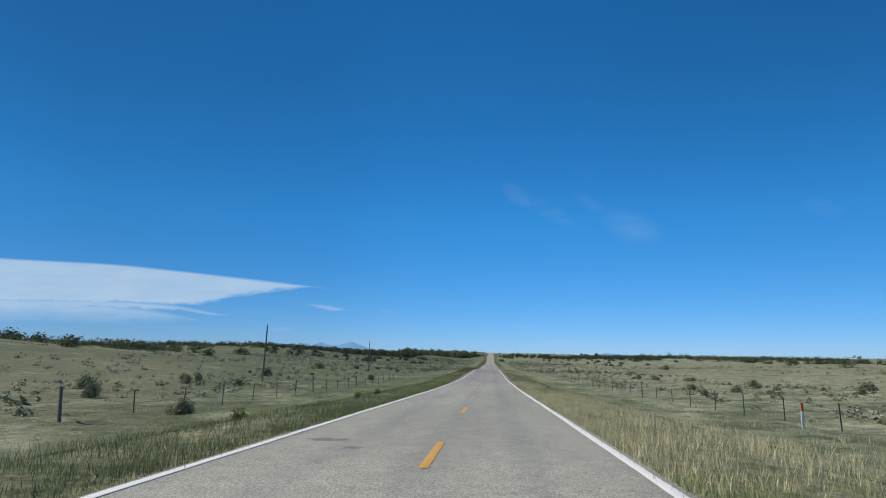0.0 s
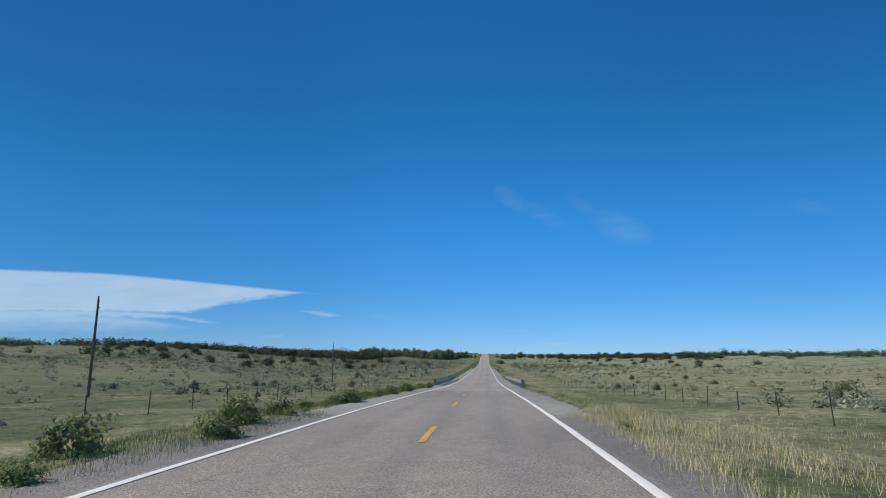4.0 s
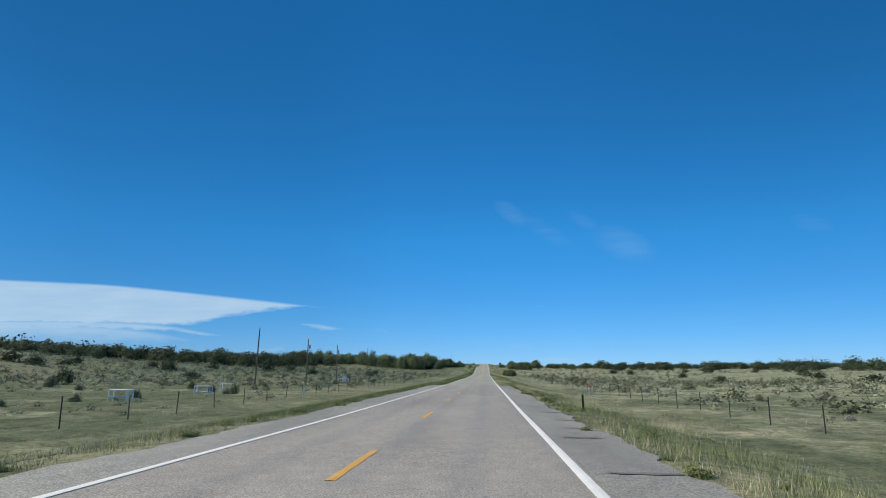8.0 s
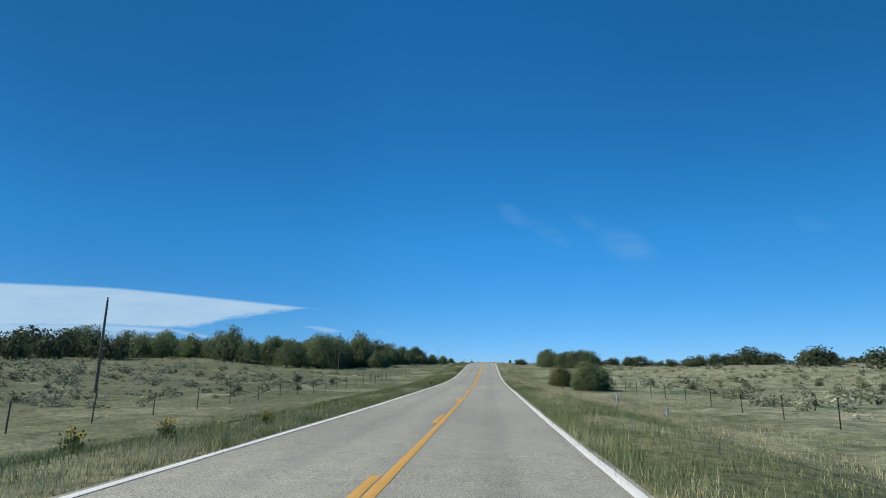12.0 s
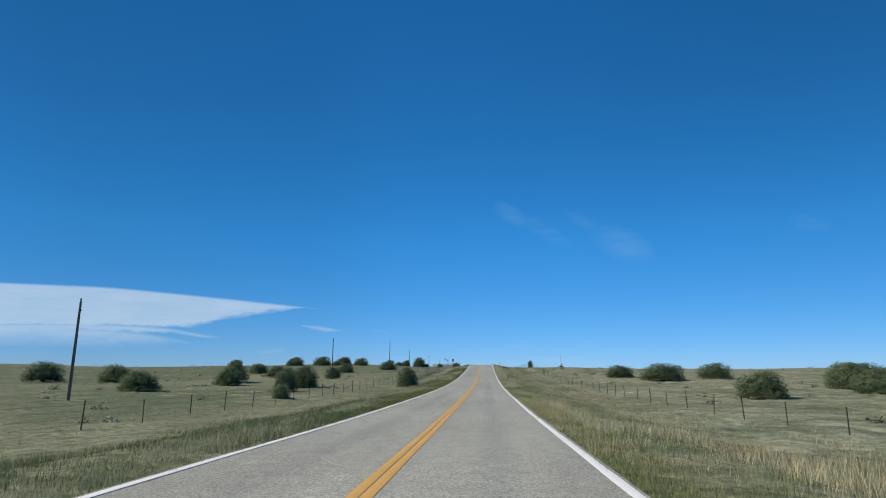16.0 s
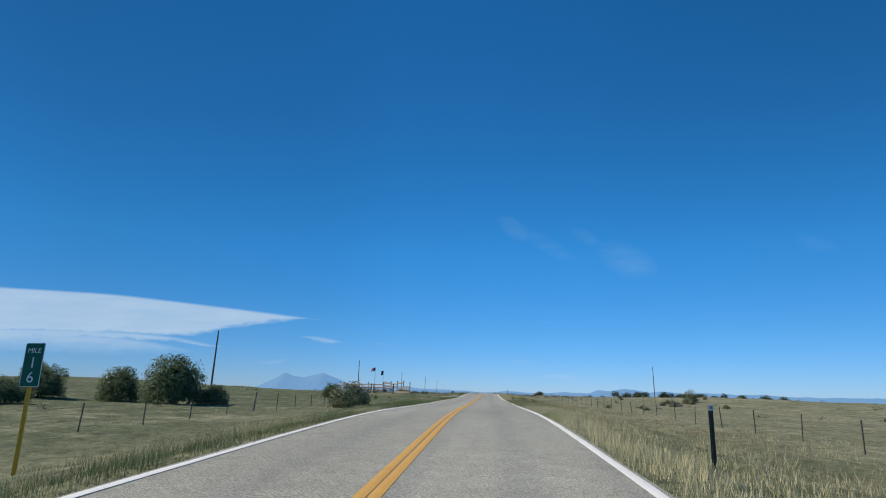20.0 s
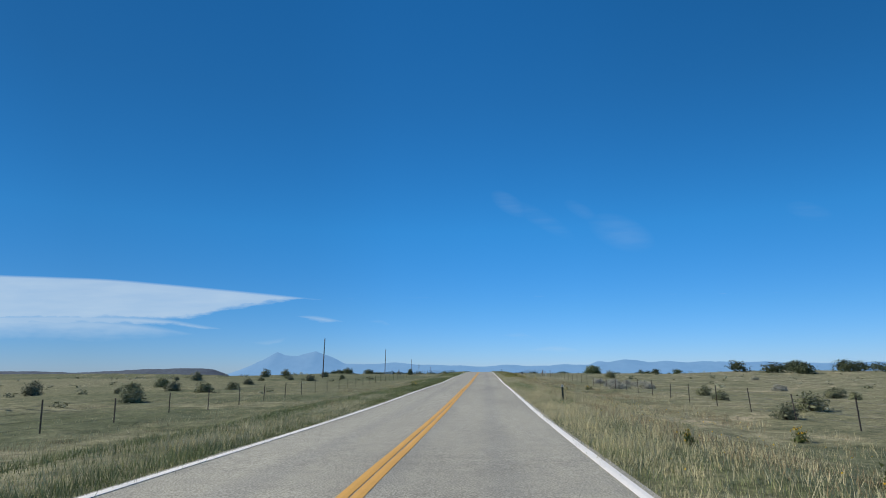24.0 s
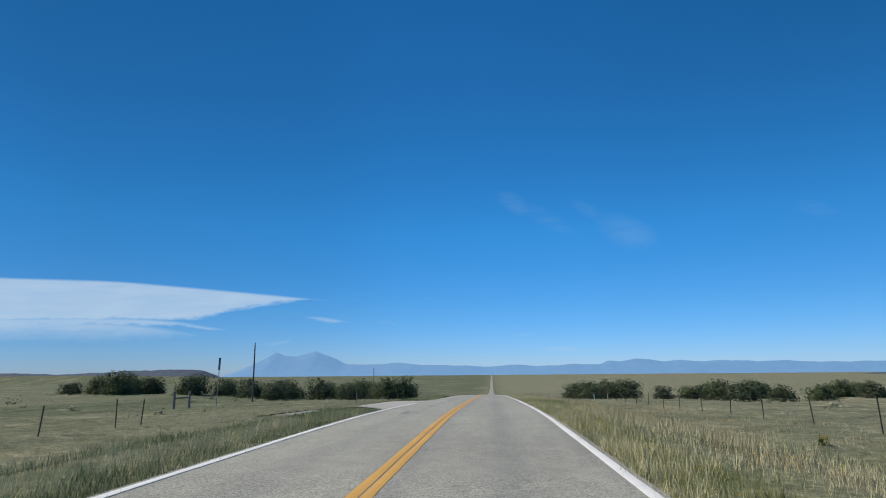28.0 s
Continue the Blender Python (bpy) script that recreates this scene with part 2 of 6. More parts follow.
def blend(nd, lk, fac, a, b, how="MIX"):
    m = nd.new("ShaderNodeMix")
    m.data_type, m.blend_type = "RGBA", how
    for i, v in ((0, fac), (6, a), (7, b)):
        if isinstance(v, (int, float)):
            m.inputs[i].default_value = v
        elif isinstance(v, tuple):
            m.inputs[i].default_value = (*v, 1)
        else:
            lk.new(v, m.inputs[i])
    return m.outputs[2]


def bump(nd, lk, bs, value, strength, dist):
    b = nd.new("ShaderNodeBump")
    b.inputs["Strength"].default_value, b.inputs["Distance"].default_value = strength, dist
    lk.new(value, b.inputs["Height"])
    lk.new(b.outputs[0], bs.inputs["Normal"])


def simple(name, dark, light, scale=8.0, rough=0.8, metal=0.0, bumpy=0.2, dist=0.01, stretch=(1, 1, 1), vary=0.0):
    """A surface that wavers between two colours at two scales; vary: how far pieces differ from one another."""
    m = bpy.data.materials.new(name)
    nd, lk, bs = links(m)
    a = tex(nd, lk, scale, stretch=stretch)
    b = tex(nd, lk, scale * 7.3, stretch=stretch)
    ca = ramp(nd, lk, a, [(0.3, dark), (0.7, light)])
    cb = ramp(nd, lk, b, [(0.3, (0.72, 0.72, 0.72)), (0.7, (1.12, 1.12, 1.12))])
    col = blend(nd, lk, 1.0, ca, cb, "MULTIPLY")
    if vary:
        oi = nd.new("ShaderNodeObjectInfo")
        col = blend(nd, lk, 1.0, col, ramp(nd, lk, oi.outputs["Random"], [(0, (1 - vary,) * 3), (1, (1 + vary,) * 3)]), "MULTIPLY")
    lk.new(col, bs.inputs["Base Color"])
    bs.inputs["Roughness"].default_value, bs.inputs["Metallic"].default_value = rough, metal
    bs.inputs["Specular IOR Level"].default_value = 0.3
    if bumpy:
        bump(nd, lk, bs, b, bumpy, dist)
    return m


def leafy(name, dark, light, tips, vary=0.15, through=0.26):
    """Foliage: each leaf its own shade, with a little light coming through."""
    m = bpy.data.materials.new(name)
    nd, lk, bs = links(m)
    g = nd.new("ShaderNodeNewGeometry")
    col = ramp(nd, lk, g.outputs["Random Per Island"], [(0.0, dark), (0.55, light), (0.93, light), (1.0, tips)])
    big = tex(nd, lk, 1.3, 3)
    col = blend(nd, lk, 1.0, col, ramp(nd, lk, big, [(0.3, (0.75, 0.78, 0.75)), (0.7, (1.2, 1.15, 1.1))]), "MULTIPLY")
    if vary:
        oi = nd.new("ShaderNodeObjectInfo")
        col = blend(nd, lk, 1.0, col, ramp(nd, lk, oi.outputs["Random"], [(0, (1 - vary, 1 - vary, 1 - vary * 0.6)), (1, (1 + vary, 1 + vary, 1 + vary * 0.4))]),
                    "MULTIPLY")
    lk.new(col, bs.inputs["Base Color"])
    bs.inputs["Roughness"].default_value, bs.inputs["Specular IOR Level"].default_value = 0.75, 0.2
    tr = nd.new("ShaderNodeBsdfTranslucent")
    lk.new(col, tr.inputs["Color"])
    mx = nd.new("ShaderNodeMixShader")
    mx.inputs[0].default_value = through
    lk.new(bs.outputs[0], mx.inputs[1])
    lk.new(tr.outputs[0], mx.inputs[2])
    out = [n for n in nd if n.type == "OUTPUT_MATERIAL"][0]
    lk.new(mx.outputs[0], out.inputs["Surface"])
    return m


def asphalt(name, base, speck, stain, seal, streaks=True):
    m = bpy.data.materials.new(name)
    nd, lk, bs = links(m)
    fine = tex(nd, lk, 44, 3, 0.75)
    mid = tex(nd, lk, 3.0, 5, 0.65)
    big = tex(nd, lk, 0.35, 4, 0.6, (1, 0.25, 1))
    col = ramp(nd, lk, fine, [(0.38, tuple(c * 0.62 for c in base)), (0.485, base), (0.59, speck)])
    col = blend(nd, lk, 1.0, col, ramp(nd, lk, mid, [(0.3, (0.86, 0.86, 0.87)), (0.7, (1.1, 1.09, 1.07))]), "MULTIPLY")
    col = blend(nd, lk, 1.0, col, ramp(nd, lk, big, [(0.32, stain), (0.6, (1.06, 1.05, 1.03))]), "MULTIPLY")
    if streaks:
        # Polished wheel tracks and the oily strip between them.
        c = nd.new("ShaderNodeTexCoord")
        sp = nd.new("ShaderNodeSeparateXYZ")
        lk.new(c.outputs["Object"], sp.inputs[0])
        w = nd.new("ShaderNodeMath")
        w.operation = "MULTIPLY"
        w.inputs[1].default_value = 4.6
        lk.new(sp.outputs[0], w.inputs[0])
        cs = nd.new("ShaderNodeMath")
        cs.operation = "COSINE"
        lk.new(w.outputs[0], cs.inputs[0])
        col = blend(nd, lk, 1.0, col, ramp(nd, lk, cs.outputs[0], [(0.0, (1.05, 1.04, 1.02)), (1.0, (0.94, 0.94, 0.95))]), "MULTIPLY")
    # Dark crack lines, sealed with tar.
    cr = nd.new("ShaderNodeTexVoronoi")
    cr.feature = "DISTANCE_TO_EDGE"
    cr.inputs["Scale"].default_value = 0.22
    cc = nd.new("ShaderNodeTexCoord")
    mp = nd.new("ShaderNodeMapping")
    mp.inputs["Scale"].default_value = (0.9, 0.55, 1)
    wob = nd.new("ShaderNodeTexNoise")
    wob.inputs["Scale"].default_value, wob.inputs["Detail"].default_value = 1.1, 6
    lk.new(cc.outputs["Object"], wob.inputs["Vector"])
    add = nd.new("ShaderNodeVectorMath")
    add.operation = "MULTIPLY_ADD"
    add.inputs[1].default_value = (2.2, 2.2, 0)
    lk.new(wob.outputs[1], add.inputs[0])
    lk.new(cc.outputs["Object"], add.inputs[2])
    lk.new(add.outputs[0], mp.inputs["Vector"])
    lk.new(mp.outputs[0], cr.inputs["Vector"])
    crack = ramp(nd, lk, cr.outputs["Distance"], [(0.0, (1, 1, 1)), (0.006, (0, 0, 0))])
    where = ramp(nd, lk, tex(nd, lk, 0.11, 3), [(0.58, (0, 0, 0)), (0.66, (seal, seal, seal))])
    col = blend(nd, lk, blend(nd, lk, 1.0, crack, where, "MULTIPLY"), col, (0.035, 0.035, 0.037))
    lk.new(col, bs.inputs["Base Color"])
    bs.inputs["Roughness"].default_value, bs.inputs["Specular IOR Level"].default_value = 0.75, 0.25
    bump(nd, lk, bs, fine, 0.5, 0.008)
    return m


def paint(name, col, wear):
    m = bpy.data.materials.new(name)
    nd, lk, bs = links(m)
    a = tex(nd, lk, 30, 5, 0.75)
    b = tex(nd, lk, 1.3, 4, 0.6)
    f = blend(nd, lk, 0.45, a, b)
    c = ramp(nd, lk, f, [(wear - 0.06, (0.20, 0.195, 0.19)), (wear, tuple(v * 0.82 for v in col)), (0.62, col)])
    lk.new(c, bs.inputs["Base Color"])
    bs.inputs["Roughness"].default_value = 0.7
    bump(nd, lk, bs, a, 0.2, 0.004)
    return m


def land(name):
    """Dry grassland: straw, olive, sage and bare patches at several scales; greyer and greener before the rise, tanner past it."""
    m = bpy.data.materials.new(name)
    nd, lk, bs = links(m)
    tiny = tex(nd, lk, 13.0, 8, 0.85)
    clump = tex(nd, lk, 3.2, 6, 0.8)
    small = tex(nd, lk, 0.9, 7, 0.75)
    mid = tex(nd, lk, 0.16, 6, 0.7)
    big = tex(nd, lk, 0.022, 5, 0.65, (1, 0.5, 1))
    c = nd.new("ShaderNodeTexCoord")
    sp = nd.new("ShaderNodeSeparateXYZ")
    lk.new(c.outputs["Object"], sp.inputs[0])

    def between(value, lo, hi):
        mr = nd.new("ShaderNodeMapRange")
        mr.inputs["From Min"].default_value, mr.inputs["From Max"].default_value = lo, hi
        lk.new(value, mr.inputs["Value"])
        return mr.outputs[0]

    # Greener left, paler right: part real growth, part back-lit and front-lit look in colour.
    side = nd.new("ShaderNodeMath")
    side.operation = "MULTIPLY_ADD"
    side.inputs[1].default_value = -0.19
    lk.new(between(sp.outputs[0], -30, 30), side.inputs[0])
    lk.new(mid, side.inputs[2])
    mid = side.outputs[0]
    sage = ramp(nd, lk, small, [(0.33, (0.109, 0.127, 0.072)), (0.45, (0.211, 0.231, 0.146)), (0.56, (0.325, 0.345, 0.228)), (0.72, (0.433, 0.438, 0.297))])
    tan = ramp(nd, lk, small, [(0.33, (0.102, 0.104, 0.057)), (0.45, (0.182, 0.180, 0.108)), (0.57, (0.259, 0.251, 0.154)), (0.72, (0.342, 0.327, 0.213))])
    along = ramp(nd, lk, between(sp.outputs[1], 0, 1100), [(0.0, (0.3, 0.3, 0.3)), (0.09, (0.3, 0.3, 0.3)), (0.17, (0.9, 0.9, 0.9)), (0.25, (0.6, 0.6, 0.6)), (0.32, (0.05, 0.05, 0.05)), (0.47, (0.05, 0.05, 0.05)), (0.56, (0.6, 0.6, 0.6)), (0.72, (0.95, 0.95, 0.95))])
    col = blend(nd, lk, along, sage, tan)
    olive = ramp(nd, lk, small, [(0.3, (0.058, 0.074, 0.036)), (0.7, (0.145, 0.168, 0.094))])
    col = blend(nd, lk, ramp(nd, lk, mid, [(0.32, (0, 0, 0)), (0.46, (0.88, 0.88, 0.88))]), col, olive)
    col = blend(nd, lk, ramp(nd, lk, big, [(0.48, (0, 0, 0)), (0.64, (0.7, 0.7, 0.7))]), col, ramp(nd, lk, clump, [(0.35, (0.146, 0.141, 0.083)), (0.65, (0.318, 0.304, 0.192))]))
    bare = blend(nd, lk, 1.0, ramp(nd, lk, mid, [(0.24, (1, 1, 1)), (0.32, (0, 0, 0))]), ramp(nd, lk, small, [(0.5, (0, 0, 0)), (0.62, (0.8, 0.8, 0.8))]), "MULTIPLY")
    col = blend(nd, lk, bare, col, (0.468, 0.397, 0.280))
    # The thatch under the verge grass is darker and browner.
    wob = nd.new("ShaderNodeMath")
    wob.operation = "ABSOLUTE"
    lk.new(sp.outputs[0], wob.inputs[0])
    off = nd.new("ShaderNodeMath")
    off.operation = "MULTIPLY_ADD"
    off.inputs[1].default_value = 5.0
    lk.new(small, off.inputs[0])
    lk.new(wob.outputs[0], off.inputs[2])
    verge = ramp(nd, lk, between(off.outputs[0], 4, 16), [(0.0, (0.9, 0.9, 0.9)), (0.28, (0.75, 0.75, 0.75)), (0.55, (0, 0, 0))])
    thatch = blend(nd, lk, ramp(nd, lk, mid, [(0.30, (0, 0, 0)), (0.46, (1, 1, 1))]), ramp(nd, lk, clump, [(0.3, (0.175, 0.165, 0.098)), (0.7, (0.380, 0.358, 0.228))]),
                   ramp(nd, lk, clump, [(0.3, (0.060, 0.074, 0.032)), (0.7, (0.150, 0.170, 0.082))]))
    col = blend(nd, lk, verge, col, thatch)
    col = blend(nd, lk, 1.0, col, ramp(nd, lk, clump, [(0.34, (0.62, 0.64, 0.62)), (0.5, (1.0, 1.0, 1.0)), (0.66, (1.18, 1.16, 1.12))]), "MULTIPLY")
    col = blend(nd, lk, 1.0, col, ramp(nd, lk, tiny, [(0.34, (0.42, 0.45, 0.42)), (0.5, (0.95, 0.95, 0.95)), (0.66, (1.35, 1.32, 1.25))]), "MULTIPLY")
    lk.new(col, bs.inputs["Base Color"])
    bs.inputs["Roughness"].default_value, bs.inputs["Specular IOR Level"].default_value = 0.95, 0.1
    bump(nd, lk, bs, clump, 0.7, 0.10)
    return m


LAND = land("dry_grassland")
ASPHALT = asphalt("grey_asphalt", (0.292, 0.290, 0.242), (0.44, 0.435, 0.375), (0.86, 0.85, 0.84), 0.8)
BROWN_ASPHALT = asphalt("brownish_asphalt", (0.275, 0.256, 0.232), (0.42, 0.395, 0.36), (0.84, 0.83, 0.82), 0.35)
WORN_ASPHALT = asphalt("dark_worn_asphalt", (0.225, 0.208, 0.186), (0.38, 0.355, 0.32), (0.80, 0.79, 0.78), 0.8)
TAR = asphalt("dark_patching", (0.180, 0.170, 0.158), (0.29, 0.275, 0.26), (0.8, 0.8, 0.8), 0.2, False)
SHOULDER = asphalt("old_asphalt", (0.255, 0.248, 0.222), (0.40, 0.39, 0.355), (0.78, 0.77, 0.75), 0.4, False)
SHALE = simple("shale", (0.085, 0.078, 0.070), (0.24, 0.215, 0.185), 2.2, 0.95, 0, 0.8, 0.08)
PALE_TRACK = asphalt("pale_track", (0.37, 0.35, 0.30), (0.5, 0.48, 0.43), (0.85, 0.84, 0.82), 0.1, False)
GRAVEL = simple("gravel", (0.24, 0.20, 0.165), (0.42, 0.36, 0.30), 6, 0.95, 0, 0.5, 0.03)
WHITE_LINE = paint("white_road_paint", (0.80, 0.785, 0.74), 0.36)
YELLOW_LINE = paint("yellow_road_paint", (0.62, 0.34, 0.065), 0.36)
STEEL_POST = simple("weathered_steel", (0.075, 0.062, 0.052), (0.15, 0.12, 0.10), 14, 0.7, 0.3, vary=0.25)
WIRE = simple("fence_wire", (0.16, 0.15, 0.14), (0.26, 0.25, 0.24), 30, 0.5, 0.7)
OLD_WOOD = simple("grey_wood", (0.15, 0.132, 0.108), (0.28, 0.245, 0.20), 9, 0.9, 0, 0.4, 0.01, (1, 1, 0.15), 0.2)
POLE_WOOD = simple("pole_wood", (0.12, 0.095, 0.072), (0.22, 0.18, 0.145), 6, 0.9, 0, 0.4, 0.01, (1, 1, 0.1), 0.2)
JUNIPER = leafy("juniper_foliage", (0.104, 0.140, 0.076), (0.172, 0.222, 0.120), (0.24, 0.27, 0.15), 0.15, 0.42)
OLIVE = leafy("olive_juniper_foliage", (0.130, 0.145, 0.062), (0.220, 0.230, 0.104), (0.30, 0.28, 0.15), 0.1, 0.42)
SILVER = leafy("silver_sage_foliage", (0.230, 0.240, 0.205), (0.390, 0.400, 0.345), (0.48, 0.48, 0.42), 0.12, 0.3)
SAGE = leafy("sage_foliage", (0.205, 0.218, 0.165), (0.340, 0.356, 0.275), (0.43, 0.44, 0.35), 0.15, 0.15)
DARK_SHRUB = leafy("dark_shrub_foliage", (0.105, 0.120, 0.072), (0.200, 0.218, 0.136), (0.29, 0.29, 0.19), 0.2, 0.15)
WEED = leafy("weed_foliage", (0.100, 0.136, 0.048), (0.205, 0.245, 0.096), (0.33, 0.33, 0.16), 0.15, 0.25)
BLEACHED = simple("bleached_wood", (0.30, 0.275, 0.24), (0.50, 0.46, 0.41), 8, 0.9, 0, 0.3, 0.01, (1, 1, 0.3))
BARK = simple("bark", (0.06, 0.05, 0.04), (0.14, 0.115, 0.09), 12, 0.95, 0, 0.6, 0.02, (1, 1, 0.3))
STRAW = leafy("straw_grass", (0.350, 0.322, 0.190), (0.570, 0.525, 0.335), (0.69, 0.65, 0.45), 0, 0.08)
GREEN_GRASS = leafy("green_grass", (0.150, 0.188, 0.078), (0.285, 0.325, 0.150), (0.48, 0.47, 0.28), 0, 0.08)
# Darker growth; on the left verge the blades' shaded sides are coloured in.
LUSH_GRASS = leafy("lush_grass", (0.085, 0.112, 0.044), (0.175, 0.205, 0.084), (0.36, 0.36, 0.19), 0, 0.05)
# Juniper foliage darkened in colour, as far crowns show their shaded sides.
DARK_JUNIPER = leafy("shaded_juniper_foliage", (0.052, 0.070, 0.040), (0.098, 0.126, 0.068), (0.15, 0.165, 0.09), 0.15, 0.3)
YELLOW_WEEDS = leafy("yellow_green_weeds", (0.11, 0.12, 0.025), (0.24, 0.23, 0.05), (0.42, 0.36, 0.07), 0, 0.4)
RUSSET = leafy("russet_weeds", (0.150, 0.105, 0.062), (0.290, 0.215, 0.130), (0.40, 0.32, 0.20), 0, 0.12)

# ---- building helpers ----
def mesh_from(name, verts, faces, mat, smooth=False):
    me = bpy.data.meshes.new(name)
    me.from_pydata([tuple(v) for v in verts], [], [tuple(f) for f in faces])
    me.materials.append(mat)
    if smooth:
        me.polygons.foreach_set("use_smooth", [True] * len(me.polygons))
    me.update()
    return me


def tri_mesh(name, verts, mat, per=3):
    """A mesh of loose triangles or quads from an array of their corners, in order."""
    verts = np.asarray(verts, np.float32).reshape(-1, 3)
    n = len(verts)
    me = bpy.data.meshes.new(name)
    me.vertices.add(n)
    me.vertices.foreach_set("co", verts.ravel())
    me.loops.add(n)
    me.loops.foreach_set("vertex_index", np.arange(n, dtype=np.int32))
    me.polygons.add(n // per)
    me.polygons.foreach_set("loop_start", np.arange(0, n, per, dtype=np.int32))
    me.materials.append(mat)
    me.update(calc_edges=True)
    return me


def part(name, me, parent=None, at=None, label=""):
    ob = new(name, me)
    if parent is not None:
        ob.parent = parent
    if at is not None:
        ob.matrix_basis = at
    if label:
        ob["label"] = label
    return ob


def empty(name, m, label="", category="", group="", kind=""):
    ob = new(name)
    ob.matrix_basis = m
    return tagged(ob, label, category, group, kind)


def bm_mesh(name, bm, mat, smooth=False):
    me = bpy.data.meshes.new(name)
    bm.to_mesh(me)
    bm.free()
    me.materials.append(mat)
    if smooth:
        me.polygons.foreach_set("use_smooth", [True] * len(me.polygons))
    return me


def box_bm(bm, cx, cy, cz, sx, sy, sz, bevel=0.0, turn=None):
    m = Matrix.Translation((cx, cy, cz)) @ (turn or Matrix()) @ Matrix.Diagonal((sx, sy, sz, 1))
    got = bmesh.ops.create_cube(bm, size=1, matrix=m)["verts"]
    if bevel:
        es = list({e for v in got for e in v.link_edges})
        bmesh.ops.bevel(bm, geom=es, offset=bevel, segments=1, affect="EDGES")


def box(name, size, mat, bevel=0.008, centre=(0, 0, 0)):
    bm = bmesh.new()
    box_bm(bm, *centre, *size, bevel)
    return bm_mesh(name, bm, mat)


def tube(name, pts, radii, mat, sides=8, cap=True):
    """A round bar along points."""
    vs, fs = [], []
    pts = [Vector(p) for p in pts]
    for i, p in enumerate(pts):
        d = (pts[min(i + 1, len(pts) - 1)] - pts[max(i - 1, 0)]).normalized()
        a = d.orthogonal().normalized() if abs(d.z) < 0.9 else d.cross(Vector((0, 1, 0))).normalized()
        b = d.cross(a)
        r = radii[i] if isinstance(radii, (list, tuple)) else radii
        for k in range(sides):
            q = 2 * math.pi * k / sides
            vs.append(p + r * (math.cos(q) * a + math.sin(q) * b))
    for i in range(len(pts) - 1):
        for k in range(sides):
            j = (k + 1) % sides
            fs.append((i * sides + k, i * sides + j, (i + 1) * sides + j, (i + 1) * sides + k))
    if cap:
        fs.append(tuple(reversed(range(sides))))
        fs.append(tuple(range((len(pts) - 1) * sides, len(pts) * sides)))
    return mesh_from(name, vs, fs, mat, False)


def g(x, y):
    return float(ground_z(x, y))


# ---- ground: one sheet to the horizon ----
def ground_sheet():
    near = np.concatenate([np.arange(0, 4, 0.8), np.arange(4, 16, 0.6), np.arange(16, 60, 2.5)])
    far = 60 * 1.13 ** np.arange(0, 36)
    half = np.concatenate([near, far])
    xs = np.concatenate([-half[:0:-1], half])
    ys = np.concatenate([np.arange(-60, 1100, 2.5), 1100 + 2.5 * (1.045 ** np.arange(1, 96) - 1) / 0.045])
    X, Y = np.meshgrid(xs, ys)
    Z = ground_z(X, Y)
    nx, ny = len(xs), len(ys)
    vs = np.stack([X, Y, Z], -1).reshape(-1, 3)
    i = np.arange((nx - 1) * (ny - 1))
    a = (i // (nx - 1)) * nx + i % (nx - 1)
    fs = np.stack([a, a + 1, a + nx + 1, a + nx], -1)
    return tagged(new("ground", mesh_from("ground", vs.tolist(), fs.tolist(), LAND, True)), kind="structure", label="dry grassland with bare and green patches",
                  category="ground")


ground_sheet()


# ---- road ----
PAVED = 2.82


def strip(name, y0, y1, x0, x1, lift, mat, step=2.5, jag=0.0, seed=0, thick=0.06):
    """A paved strip that follows the road's height, with broken edges if jag."""
    rnd = random.Random(seed)
    ys = list(np.arange(y0, y1, step)) + [y1]
    vs, fs = [], []
    for k, y in enumerate(ys):
        z = float(road_z(y)) + lift
        a = x0(y) if callable(x0) else x0
        b = x1(y) if callable(x1) else x1
        if jag:
            a, b = a + rnd.uniform(-jag, jag), b + rnd.uniform(-jag, jag)
        vs += [(a, y, z - thick), (a, y, z), ((a + b) / 2, y, z + 0.004), (b, y, z), (b, y, z - thick)]
    for k in range(len(ys) - 1):
        for j in range(4):
            fs.append((k * 5 + j, k * 5 + j + 1, k * 5 + j + 6, k * 5 + j + 5))
    return mesh_from(name, vs, fs, mat)


for y0, y1, mat, what in [(-60, 54, ASPHALT, "two-lane grey asphalt road with worn wheel tracks"), (54, 98, BROWN_ASPHALT, "two-lane brownish chip-sealed asphalt road"), (98, 172, WORN_ASPHALT, "dark worn stretch of two-lane asphalt road"),
                          (172, 327.5, BROWN_ASPHALT, "two-lane brownish chip-sealed asphalt road"),
                          (327.5, 4200, ASPHALT, "two-lane grey asphalt road with worn wheel tracks")]:
    tagged(new("road", strip("road", y0, y1, -PAVED, PAVED, 0.0, mat, 2.5, 0.03, int(y0))), kind="structure", label=what, category="road")


def widen(y):
    return 3.27 + 0.75 * float(smooth01(105, 170, y)) + 0.07 * math.sin(y * 0.9) + 0.05 * math.sin(y * 2.3 + 1) + 0.06 * math.sin(y * 5.3 + 0.4) + 0.06 * math.sin(y * 0.21)


for y0, y1, mat, what in [(56, 150, TAR, "dark broken asphalt shoulder with ragged grassy edge"), (150, 328, SHOULDER, "cracked pale asphalt shoulder with ragged grassy edge")]:
    tagged(new("shoulder", strip("shoulder", y0, y1, PAVED + 0.002, widen, -0.012, mat, 0.45, 0.0, 2)), kind="structure", label=what, category="shoulder")
    tagged(new("shoulder", strip("shoulder", y0, y1, lambda y: -widen(y + 40), -PAVED - 0.002, -0.012, mat, 0.45, 0.0, 3)), kind="structure", label=what, category="shoulder")

EDGE_X = 2.68


